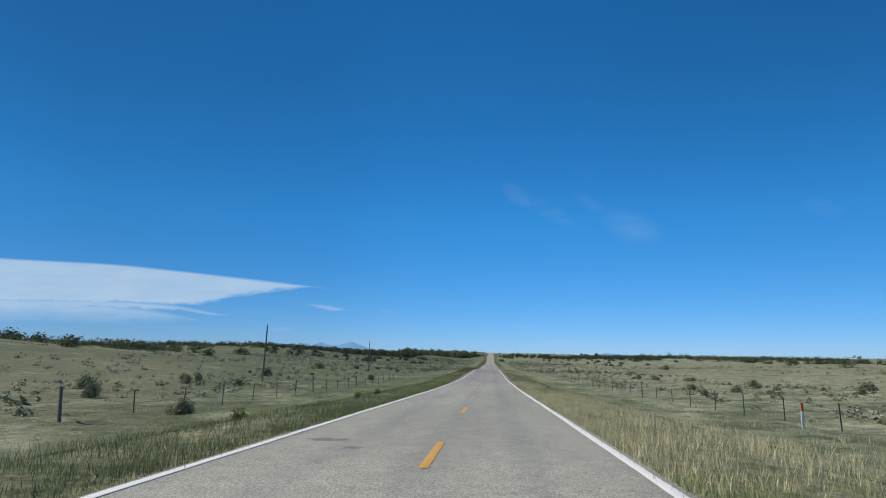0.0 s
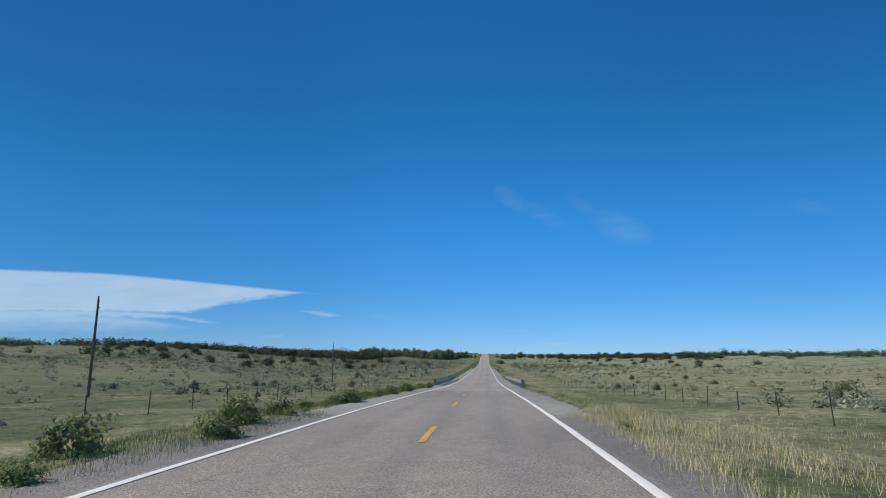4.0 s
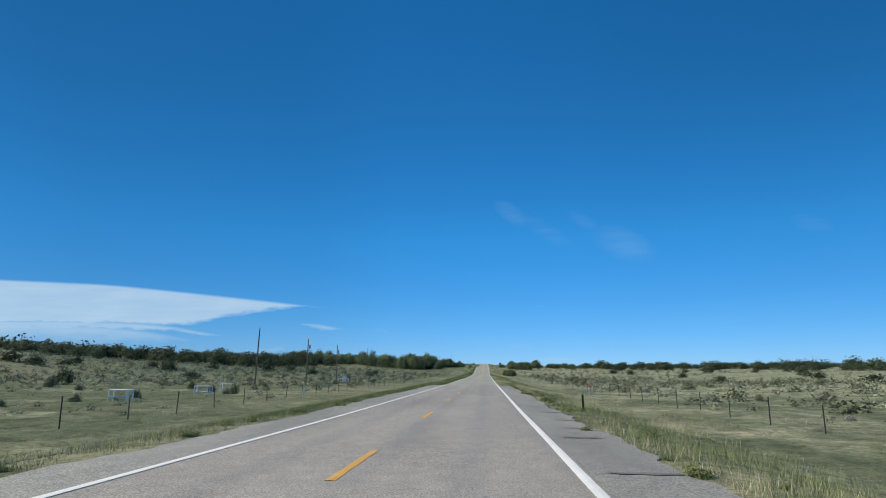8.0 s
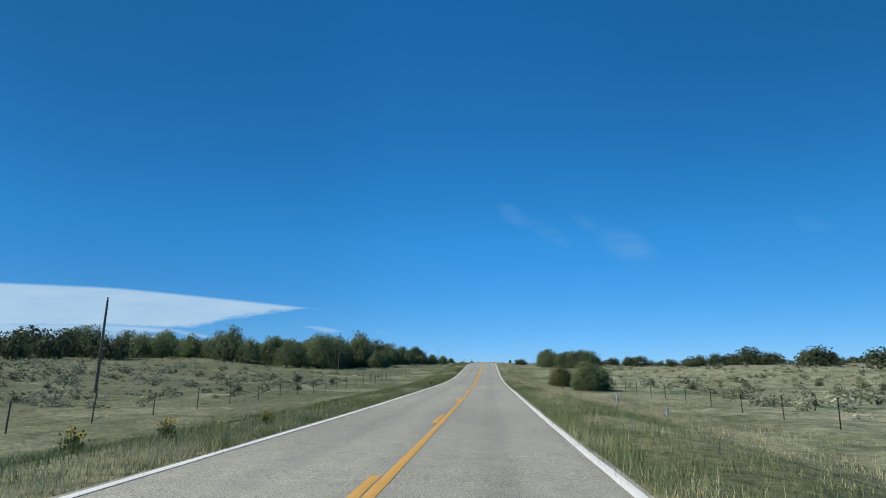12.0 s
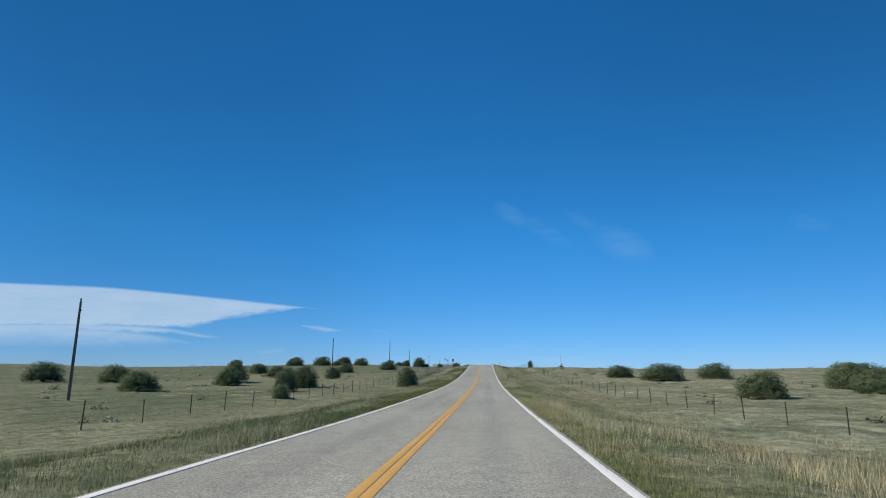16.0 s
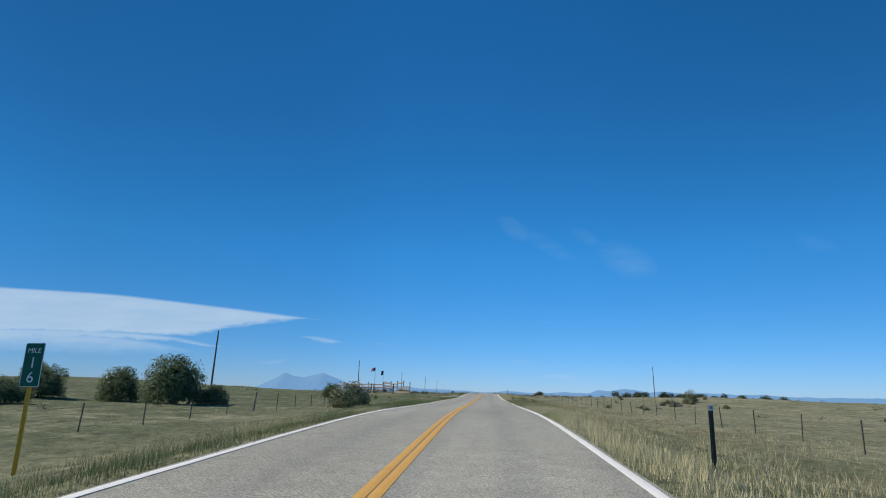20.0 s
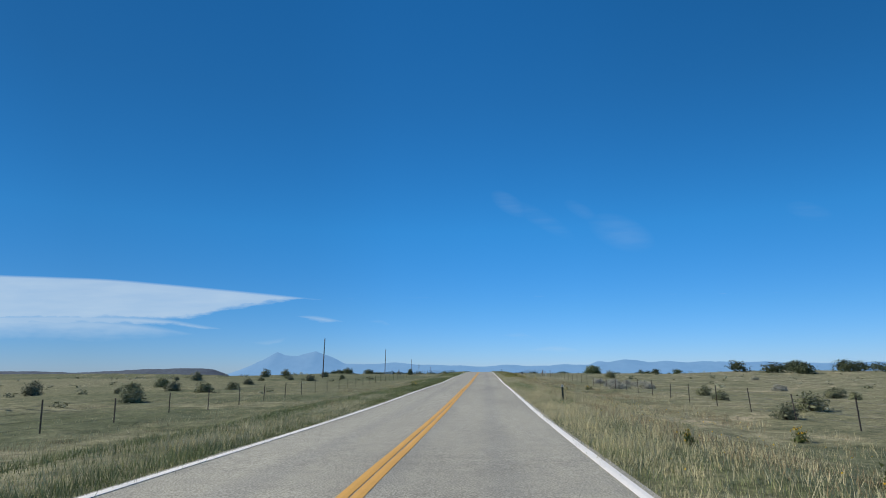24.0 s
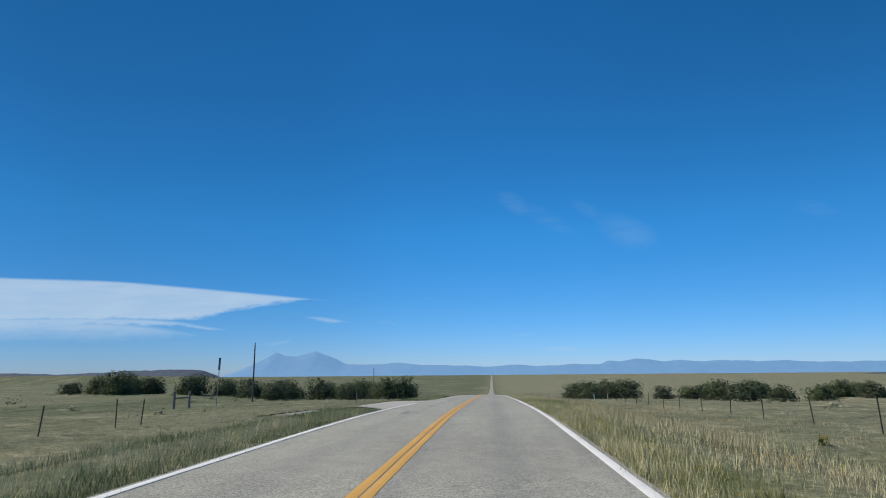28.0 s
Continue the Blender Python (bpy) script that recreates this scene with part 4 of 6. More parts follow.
for k in range(260):
    near_brush.append((-rnd.uniform(14, 40), rnd.uniform(330, 470), rnd.uniform(0.5, 1.1), rnd.uniform(0.6, 0.9)))
for k in range(2200):
    x, y = -rnd.uniform(38, 110), rnd.uniform(230, 450)
    brush.append((x, y, rnd.uniform(0.4, 1.0), rnd.uniform(0.55, 0.9)))
for k in range(1300):
    y = rnd.uniform(520, 1060)
    a = 14 + 90 * rnd.random() ** 1.2
    (near_brush if a < 38 else brush).append((a if rnd.random() < 0.5 else -a, y, rnd.uniform(0.35, 0.8), rnd.uniform(0.5, 0.8)))
for name, places, units, seed in (("sagebrush_scrub", brush, FAR_SHRUBS, 4), ("sagebrush_scrub", near_brush, NEAR_SHRUBS, 6)):
    scatter(name, [b for i, b in enumerate(places) if i % 5 < 2], units, SAGE, "grey-green sagebrush scattered over the pasture", "scrub", seed)
    scatter("dark_scrub", [b for i, b in enumerate(places) if i % 5 > 1], units, DARK_SHRUB, "olive-green low scrub scattered over the pasture", "scrub", seed + 1)

# Single shrubs beyond the fence, near enough to tell apart.
for k in range(230):
    y = rnd.uniform(5, 470)
    x = rnd.choice((-1, 1)) * rnd.uniform(13.5, 36)
    plant(CHOLLAS if rnd.random() < 0.75 else SAGES, x, y, rnd.uniform(0.5, 1.0), rnd.uniform(0.8, 1.2))
for k in range(40):
    y = rnd.uniform(720, 960)
    x = rnd.choice((-1, 1)) * rnd.uniform(13, 40)
    plant(CHOLLAS if rnd.random() < 0.6 else SAGES, x, y, rnd.uniform(0.6, 1.2), rnd.uniform(0.6, 0.9))
for k in range(12):
    plant(SAGES, rnd.uniform(11.5, 16), rnd.uniform(855, 868), rnd.uniform(0.9, 1.6), 0.8)
for k in range(70):
    plant(WEEDS, -rnd.uniform(3.6, 5.2), 103 + 82 * rnd.random() ** 1.3, rnd.uniform(0.5, 1.15), rnd.uniform(0.7, 1.1))
for k in range(70):
    plant(WEEDS, 2.86 + 0.7 * rnd.random() ** 1.6, rnd.uniform(438, 480), rnd.uniform(0.16, 0.36), rnd.uniform(0.6, 1.0))
for k in range(90):
    sgn = rnd.choice((-1, 1))
    y = rnd.uniform(262, 334)
    plant(WEEDS, sgn * (widen(y + (40 if sgn < 0 else 0)) + rnd.uniform(0.0, 0.9)), y, rnd.uniform(0.18, 0.5), rnd.uniform(0.5, 0.85))
# Weeds at the edge of the asphalt.
for k in range(120):
    y = rnd.uniform(45, 330)
    sgn = rnd.choice((-1, 1))
    if 184 < y < 230:
        continue
    plant(WEEDS, sgn * (widen(y + (40 if sgn < 0 else 0)) + rnd.uniform(-0.25, 0.5)), y, rnd.uniform(0.2, 0.5), rnd.uniform(0.55, 0.95))


# ---- grass ----
def grass(name, n, seed, where, blades, tall, wide, mat, label):
    """Tufts of single blades. where(rng, n) gives x and y of the tufts."""
    rng = np.random.default_rng(seed)
    x, y = where(rng, n)
    z = ground_z(x, y)
    keep = ~keep_out(x, y)
    x, y, z = x[keep], y[keep], z[keep]
    n = len(x)
    h = tall * rng.uniform(0.75, 1.4, n)
    spots = 0.55 + 0.9 * value_noise(x * 0.9 + 11, y * 0.4, 3) * (0.5 + value_noise(x * 2.3, y * 1.6, 4))
    h *= spots
    bx = np.repeat(x, blades) + rng.normal(0, wide * 2.2, n * blades)
    by = np.repeat(y, blades) + rng.normal(0, wide * 2.2, n * blades)
    bz = np.repeat(z, blades) - 0.02
    bh = np.repeat(h, blades) * rng.uniform(0.6, 1.15, n * blades)
    q = rng.uniform(0, 6.283, n * blades)
    lean = rng.uniform(0.05, 0.65, n * blades) * bh
    w = np.repeat(np.full(n, wide * 0.054), blades)
    dx, dy = np.cos(q), np.sin(q)
    p = rng.uniform(0, 6.283, n * blades)
    sx, sy = np.cos(p) * w, np.sin(p) * w
    a = np.stack([bx - sx, by - sy, bz], 1)
    b = np.stack([bx + sx, by + sy, bz], 1)
    c = np.stack([bx + dx * lean, by + dy * lean, bz + bh], 1)
    return tagged(new(name, tri_mesh(name, np.stack([a, b, c], 1), mat)), label, "grass", kind="stuff")


def value_noise(x, y, seed):
    """Smooth noise from 0 to 1 on a unit grid."""
    rng = np.random.default_rng(seed)
    grid = rng.random((64, 64))
    i, j = np.floor(x).astype(int), np.floor(y).astype(int)
    u, v = x - i, y - j
    u, v = u * u * (3 - 2 * u), v * v * (3 - 2 * v)
    a, b = grid[i % 64, j % 64], grid[(i + 1) % 64, j % 64]
    c, d = grid[i % 64, (j + 1) % 64], grid[(i + 1) % 64, (j + 1) % 64]
    return (a * (1 - u) + b * u) * (1 - v) + (c * (1 - u) + d * u) * v


def damp(x, y):
    """How green the verge is, from 0 to 1: streaks along the road, broken into clumps; greener before the rise."""
    n = 0.5 * value_noise(x * 0.55 + 40, y * 0.075, 5) + 0.3 * value_noise(x * 1.3 + 80, y * 0.33, 6) + 0.2 * value_noise(x * 3.1, y * 1.7, 7)
    # Side offset: real growth, plus back-lit left and front-lit right put into colour.
    return n + np.interp(y, [0, 330, 560, 640, 1000], [0.06, 0.05, 0.04, -0.01, -0.02]) + np.where(x < 0, 0.11, -0.05 - 0.09 * (1 - smooth01(3.3, 4.4, x)))


def verge(lo, hi, y0, y1, power=1.0, left=0.5, want=0, clear=0.5):
    """Places on the verge; want: 1 for damp spots, -1 for dry ones."""
    def pick(rng, n):
        m = n * (3 if want else 1)
        s = np.where(rng.random(m) < left, -1.0, 1.0)
        x, y = s * (lo + (hi - lo) * rng.random(m) ** power), rng.uniform(y0, y1, m)
        if want:
            ok = (damp(x, y) - clear) * want + rng.normal(0, 0.025, m) > 0
            x, y = x[ok][:n], y[ok][:n]
        return x, y
    return pick


def keep_out(x, y):
    """Where asphalt, gravel or bare rock takes the place of turf."""
    a = np.abs(x)
    out = (a < PAVED + 0.03) | ((a < 4.15) & (y > 150) & (y < 328)) | ((a < 3.3) & (y > 56) & (y < 151))
    out |= (x < 0) & (np.abs(y - 752 + (x + 2.9) * 0.15) < 3.4 + (x + 9) * 0.3 * (x > -9))
    out |= (x < 0) & (x > -9.3) & (np.abs(y - 972 + (x + 2.9) * 0.15) < 3.6 + 4 * np.exp((x + 2.9) / 2.5))
    out |= (x < -7.8) & (x > -9.9) & (((y > 611) & (y < 626)) | ((y > 647) & (y < 664)))
    out |= (x > 9.0) & (x < 12.2) & (y > 672) & (y < 679)
    return out


def turf(name, side, x0, x1, y0, y1, step, tall, seed, label):
    """Matted tussocks: a rough skin over the ground, knee-deep in places and thin in others."""
    rng = np.random.default_rng(seed)
    xs, ys = np.arange(x0, x1, step), np.arange(y0, y1, step * 1.25)
    X, Y = np.meshgrid(xs, ys)
    X = side * (X + rng.uniform(-0.36, 0.36, X.shape) * step * (X > x0))
    Y = Y + rng.uniform(-0.4, 0.4, Y.shape) * step
    thick = 0.35 + 0.9 * value_noise(X * 0.8 + 7, Y * 0.45, seed + 1)
    rise = tall * thick * rng.random(X.shape) ** 1.4 * smooth01(x0 - 0.02, x0 + 0.35, np.abs(X)) * (1 - smooth01(x1 - 1.5, x1, np.abs(X)))
    Z = ground_z(X, Y) + 0.012 + rise
    nx, ny = len(xs), len(ys)
    i = np.arange((nx - 1) * (ny - 1))
    a = (i // (nx - 1)) * nx + i % (nx - 1)
    f = np.stack([a, a + 1, a + nx + 1, a + nx], -1)
    f = f if side > 0 else f[:, ::-1]
    out = keep_out(X, Y).ravel()
    f = f[~out[f].any(1)]
    v = np.stack([X, Y, Z], -1).reshape(-1, 3)
    return tagged(new(name, mesh_from(name, v.tolist(), f.tolist(), LAND, True)), label, "grass", kind="stuff")


for side in (-1, 1):
    turf("verge_turf", side, 6.2, 10.6, -6, 1000, 0.36, 0.10, 21 + side, "matted rough turf of straw and green tussocks on the verge")
    turf("pasture_turf", side, 9.6, 34, -6, 1000, 0.75, 0.13, 31 + side, "low matted tussocks over the dry pasture")


grass("green_edge_grass", 17000, 11, verge(2.84, 3.5, -5, 1000, 1.2, 1.0), 14, 0.13, 0.060, LUSH_GRASS, "thick dark green grass hugging the asphalt edge")
grass("green_edge_grass", 9000, 13, verge(2.84, 3.6, -5, 1000, 1.2, 0.0, 1, 0.47), 14, 0.13, 0.060, GREEN_GRASS, "thick green grass hugging the asphalt edge")
grass("straw_edge_grass", 10000, 19, verge(2.84, 3.7, -5, 1000, 1.2, 0.0, -1, 0.51), 14, 0.17, 0.060, STRAW, "dry straw-coloured grass hugging the asphalt edge")
grass("shoulder_weeds", 5000, 12, verge(3.5, 6.0, 50, 340, 1.0, 0.6), 9, 0.18, 0.07, GREEN_GRASS, "green weeds beside the paved shoulder")
grass("lush_verge_grass", 38000, 1, verge(2.95, 7.0, -5, 1000, 1.5, 0.78, 1, 0.49), 15, 0.14, 0.072, LUSH_GRASS, "dark green grass along the verge")
grass("green_verge_grass", 38000, 14, verge(2.95, 7.6, -5, 1000, 1.5, 0.5, 1, 0.45), 15, 0.15, 0.072, GREEN_GRASS, "green grass along the verge")
grass("straw_verge_grass", 56000, 2, verge(3.0, 8.0, -5, 1000, 1.35, 0.45, -1, 0.50), 15, 0.17, 0.072, STRAW, "dry straw-coloured grass on the verge")
grass("straw_ditch_grass", 16000, 7, verge(6.8, 12.5, -5, 1000, 1.0, 0.45, -1, 0.52), 8, 0.18, 0.10, STRAW, "dry straw-coloured grass in the ditch")
grass("russet_weeds", 3000, 18, verge(4.6, 10, 20, 540, 1.0, 0.4, -1, 0.44), 10, 0.18, 0.075, RUSSET, "reddish-brown dry weeds on the verge")
grass("russet_weeds", 9000, 3, verge(4.4, 10, 540, 1000, 1.0, 0.4, -1, 0.45), 10, 0.20, 0.075, RUSSET, "reddish-brown dry weeds on the verge")
grass("pasture_grass", 12000, 5, verge(11.5, 48, -5, 1000, 1.5), 6, 0.15, 0.13, STRAW, "sparse dry pasture grass beyond the fence")
grass("pasture_green_grass", 6000, 6, verge(9, 48, -5, 1000, 1.5, 0.5, 1, 0.52), 6, 0.15, 0.13, GREEN_GRASS, "sparse green pasture grass beyond the fence")
grass("damp_green_grass", 2600, 15, lambda rng, n: (2.86 + 2.6 * rng.random(n) ** 1.5, rng.uniform(706, 727, n)), 10, 0.17, 0.07, LUSH_GRASS, "lush green grass patch at the asphalt edge")
grass("damp_green_grass", 1800, 16, lambda rng, n: (2.86 + 1.2 * rng.random(n) ** 1.5, rng.uniform(440, 462, n)), 10, 0.15, 0.07, LUSH_GRASS, "lush green grass patch at the asphalt edge")
grass("yellow_edge_weeds", 3600, 8, lambda rng, n: (-rng.uniform(2.86, 3.5, n), rng.uniform(560, 626, n)), 9, 0.14, 0.05, YELLOW_WEEDS, "yellow-green weeds hugging the asphalt edge")
grass("yellow_edge_weeds", 4200, 9, lambda rng, n: (rng.uniform(2.86, 3.9, n), rng.uniform(905, 1000, n)), 9, 0.14, 0.05, YELLOW_WEEDS, "yellow-green weeds hugging the asphalt edge")
grass("yellow_edge_weeds", 5200, 12, lambda rng, n: (3.2 + 4.2 * rng.beta(1.3, 1.8, n), rng.uniform(876, 930, n)), 9, 0.2, 0.06, YELLOW_WEEDS, "yellow-green weeds in a band along the verge")
grass("yellow_edge_weeds", 1800, 10, lambda rng, n: (rng.uniform(2.86, 3.7, n), rng.uniform(545, 575, n)), 9, 0.14, 0.05, YELLOW_WEEDS, "yellow-green weeds hugging the asphalt edge")

def blossoms(x0, x1, y0, y1, n, seed):
    """Small yellow flower heads above the grass."""
    rng = np.random.default_rng(seed)
    x, y = rng.uniform(x0, x1, n), rng.uniform(y0, y1, n)
    x += 0.5 * np.sin(y * 0.9)
    p = np.stack([x, y, ground_z(x, y) + rng.uniform(0.14, 0.34, n)], 1)
    up = np.tile(np.array([0.0, -0.6, 0.8]), (n, 1))
    tris = np.concatenate([leaf_cards(rng, p, up, 0.017, 0.4) for k in range(3)])
    tagged(new("yellow_flowers", tri_mesh("yellow_flowers", tris, YELLOW_BLOOM)), "scattered small yellow flowers in the verge", "flowers", kind="stuff")


YELLOW_BLOOM = leafy("yellow_petals", (0.50, 0.33, 0.02), (0.68, 0.47, 0.03), (0.75, 0.55, 0.06), 0, 0.3)
blossoms(3.6, 8.5, 800, 880, 420, 1)
blossoms(3.2, 5.5, 640, 680, 160, 2)
blossoms(-9, -4, 3, 40, 120, 3)
blossoms(3.0, 4.6, 890, 1000, 320, 4)
for p in protos:
    for o in (*p.children_recursive, p):
        bpy.data.objects.remove(o)
# ---- fences ----
def tpost_mesh():
    bm = bmesh.new()
    box_bm(bm, 0, 0, 0.42, 0.034, 0.008, 1.04)
    box_bm(bm, 0, 0.018, 0.42, 0.008, 0.030, 1.04)
    box_bm(bm, 0, 0.0, 0.0, 0.10, 0.012, 0.08)
    return bm_mesh("post", bm, STEEL_POST)


TPOST = tpost_mesh()
WOODPOST = tube("wood_post", [(0, 0, -0.15), (0, 0, 0.55), (0.01, 0, 1.08)], [0.05, 0.046, 0.042], OLD_WOOD, 7)


def fence(x, y0, y1, seed, label, end0=False, end1=False):
    """Steel posts with four strands of wire, in a straight run along the road."""
    r = random.Random(seed)
    f = empty("fence", Matrix.Translation((x, y0, g(x, y0))), label, "fence", "fences along the road")
    inv = f.matrix_basis.inverted()
    ys = list(np.arange(y0, y1, 3.2)) + [y1]
    tops = []
    for k, y in enumerate(ys):
        px, z = x + r.uniform(-0.05, 0.05), g(x, y)
        wood = (k == 0 and end0) or (k == len(ys) - 1 and end1) or r.random() < 0.03
        s = r.uniform(0.88, 1.06)
        part("wooden_post" if wood else "post", WOODPOST if wood else TPOST, f,
             inv @ Matrix.LocRotScale((px, y, z), Euler((r.gauss(0, 0.03), r.gauss(0, 0.035), r.uniform(-0.3, 0.3))), (1, 1, s)))
        tops.append((px, y, z))
    for h in (0.22, 0.42, 0.62, 0.80):
        pts = [inv @ Vector((a, b - 0.006, c + h)) for a, b, c in tops]
        part("wire", tube("wire", pts, 0.0035, WIRE, 3, False), f)
    return f


FENCE_L, FENCE_R = -11.1, 11.3
for k, (y0, y1) in enumerate([(-20, 121), (126, 357), (364, 736), (760, 963), (992, 1120)]):
    fence(FENCE_L, y0, y1, 40 + k, "steel-post wire fence along the dry pasture")
for k, (y0, y1) in enumerate([(-20, 118), (124, 355), (358, 640), (643, 1120)]):
    fence(FENCE_R, y0, y1, 50 + k, "steel-post wire fence along the dry pasture")


def brace(x, y, length, side, label="weathered wooden fence brace of two posts and a rail"):
    """Two stout posts with a rail between them."""
    b = empty("fence_brace", Matrix.Translation((x, y, g(x, y))), label, "fence brace", "wooden braces in the fences")
    for k in range(2):
        part("post", tube("post", [(0, 0, -0.2), (0, 0, 0.6), (0.015, 0, 1.12)], [0.085, 0.08, 0.075], OLD_WOOD, 8), b,
             pose(0, k * length, g(x, y + k * length) - g(x, y), 1.5 * (k - 0.5), 2 * side))
    part("rail", tube("rail", [(0, 0.06, 0.72), (0, length - 0.06, 0.70)], 0.05, OLD_WOOD, 7), b)
    return b


for x, y, n in [(FENCE_L, 357.4, 2.0), (FENCE_R, 355.6, 1.6), (FENCE_R, 641, 1.6), (-18.6, 978, 1.8)]:
    brace(x, y, n, 1 if x > 0 else -1)

def strut_post(x, y, lean, label="weathered wooden fence post propped by a slanting strut"):
    """A stout post with a slanting prop on each side."""
    b = empty("strut_post", pose(x, y, g(x, y)), label, "fence post", "propped posts in the fences")
    part("post", tube("post", [(0, 0, -0.2), (0.01, 0, 0.6), (0.02, 0, 1.12)], [0.065, 0.06, 0.055], OLD_WOOD, 8), b)
    for k, s in enumerate((-1, 1) if lean == 0 else (lean,)):
        part("strut", tube("strut", [(s * 0.46, 0.08, -0.1), (s * 0.05, 0.05, 0.82)], [0.045, 0.04], OLD_WOOD, 7), b)
    part("wire_loop", tube("wire_loop", [(0.075, 0, 0.78), (0, 0.075, 0.79), (-0.075, 0, 0.78), (0, -0.075, 0.77), (0.075, 0, 0.78)], 0.006, WIRE, 4, False), b)
    return b


for x, y, s in [(FENCE_L, 126.3, 0), (FENCE_R, 121.7, 1), (FENCE_R - 0.1, 125.6, -1), (-15.7, 919.4, 0), (10.5, 902.8, -1), (FENCE_L + 0.1, 123.1, 1)]:
    strut_post(x, y, s)
for dx in (0.0, 0.24):
    p = empty("corner_post", pose(FENCE_L + dx, 119.6 + dx, g(FENCE_L, 119.6), 0, rnd.gauss(0, 1.0)), "tall dark wooden corner post in the wire fence", "fence post", "propped posts in the fences")
    part("post", tube("post", [(0, 0, -0.2), (0, 0, 0.7), (0.01, 0, 1.24)], [0.06, 0.055, 0.05], OLD_WOOD, 8), p)
    part("wire_loop", tube("wire_loop", [(0.07, 0, 0.8), (0, 0.07, 0.81), (-0.07, 0, 0.8), (0, -0.07, 0.79), (0.07, 0, 0.8)], 0.006, WIRE, 4, False), p)

# ---- utility poles ----
POLE_X = -23.0
CERAMIC = simple("insulator_glaze", (0.12, 0.10, 0.09), (0.2, 0.18, 0.17), 10, 0.3)
GALV = simple("galvanised_steel", (0.25, 0.26, 0.27), (0.40, 0.41, 0.42), 9, 0.5, 0.55, 0.1, 0.004)
for x, y in [(POLE_X, y) for y in (2, 58, 110, 168, 223, 274, 329, 346, 362, 386, 438, 495, 515, 571, 629, 683, 724, 779, 833, 892, 945.5, 1002, 1060)] + [(33.9, 790.6)]:
    x -= 0.9 * (y in (724, 1002)) + 0.4 * (y in (629, 683))
    z = g(x, y)
    top = float(road_z(y)) + 5.6 - z + rnd.uniform(-0.25, 0.25)
    p = empty("utility_pole", pose(x + rnd.uniform(-0.1, 0.1), y, z, rnd.gauss(0, 0.6), rnd.gauss(0, 0.8)), "tall weathered wooden utility pole standing in the pasture",
              "utility pole", "utility poles along the road")
    part("shaft", tube("shaft", [(0, 0, -0.5), (0, 0, top * 0.5), (0, 0, top)], [0.095, 0.08, 0.06], POLE_WOOD, 10), p)
    part("insulator", tube("insulator", [(0, 0, top - 0.01), (0, 0, top + 0.06), (0, 0, top + 0.12), (0, 0, top + 0.18)], [0.02, 0.045, 0.05, 0.03], CERAMIC, 8), p)
    part("bracket", box("bracket", (0.05, 0.16, 0.05), GALV, 0.006, (0, 0.1, top - 0.55)), p)
    if y in (346, 362):
        part("transformer", tube("transformer", [(0.24, 0, top - 1.2), (0.24, 0, top - 1.15), (0.24, 0, top - 0.72), (0.24, 0, top - 0.68)], [0.10, 0.13, 0.13, 0.09], GALV, 12), p,
             label="grey transformer can")

# ---- guardrails over the culvert ----
HAZARD_Y = simple("hazard_yellow", (0.62, 0.40, 0.02), (0.72, 0.48, 0.04), 6, 0.6, 0, 0)
HAZARD_K = simple("hazard_black", (0.02, 0.02, 0.02), (0.04, 0.04, 0.04), 6, 0.6, 0, 0)


def wbeam(length, face):
    """A corrugated steel beam, from y = 0 to length; face: the side that it turns to the road."""
    prof = [(0.0, -0.155), (0.035, -0.125), (0.075, -0.095), (0.075, -0.055), (0.0, -0.02), (0.0, 0.02), (0.075, 0.055), (0.075, 0.095), (0.035, 0.125), (0.0, 0.155)]
    prof = prof + [(a - 0.006, b) for a, b in reversed(prof)]
    n = len(prof)
    vs = [(face * a, y, b) for y in (0, length) for a, b in prof]
    fs = [(i, (i + 1) % n, n + (i + 1) % n, n + i) for i in range(n)]
    fs += [(i, i + 1, n - 2 - i, n - 1 - i) for i in range(n // 2 - 1)]
    return mesh_from("beam", vs, fs, GALV)


def guardrail(x, y0, y1, face, label):
    g0 = empty("guardrail", Matrix.Translation((x, y0, float(road_z(y0)))), label, "guardrail", "guardrails on the culvert")
    post = box("post", (0.10, 0.055, 0.86), GALV, 0.008, (0, 0, 0.12))
    block = box("spacer", (0.10, 0.09, 0.26), GALV, 0.008, (0, 0, 0))
    n = int(round((y1 - y0) / 3.2))
    seg = (y1 - y0) / n
    for k in range(n):
        ya = y0 + k * seg
        dz = float(road_z(ya) - road_z(y0))
        tilt = math.degrees(math.atan2(float(road_z(ya + seg) - road_z(ya)), seg))
        b = part("beam", wbeam(seg + 0.06, face), g0, pose(0.0, k * seg, dz + 0.47, tilt))
        for j in range(3):
            yy = k * seg + j * seg / 3
            zz = float(road_z(y0 + yy) - road_z(y0))
            part("post", post, g0, pose(-face * 0.13, yy, zz, 0, rnd.gauss(0, 1.0)))
            part("spacer", block, g0, pose(-face * 0.045, yy, zz + 0.45))
    for yy, sg in ((0, -1), (y1 - y0, 1)):
        zz = float(road_z(y0 + yy) - road_z(y0))
        part("end_shoe", tube("end_shoe", [(0.03 * face, yy, zz + 0.31), (0.03 * face, yy, zz + 0.63)], 0.10, GALV, 12), g0, pose(0, sg * 0.05, 0))
    return g0


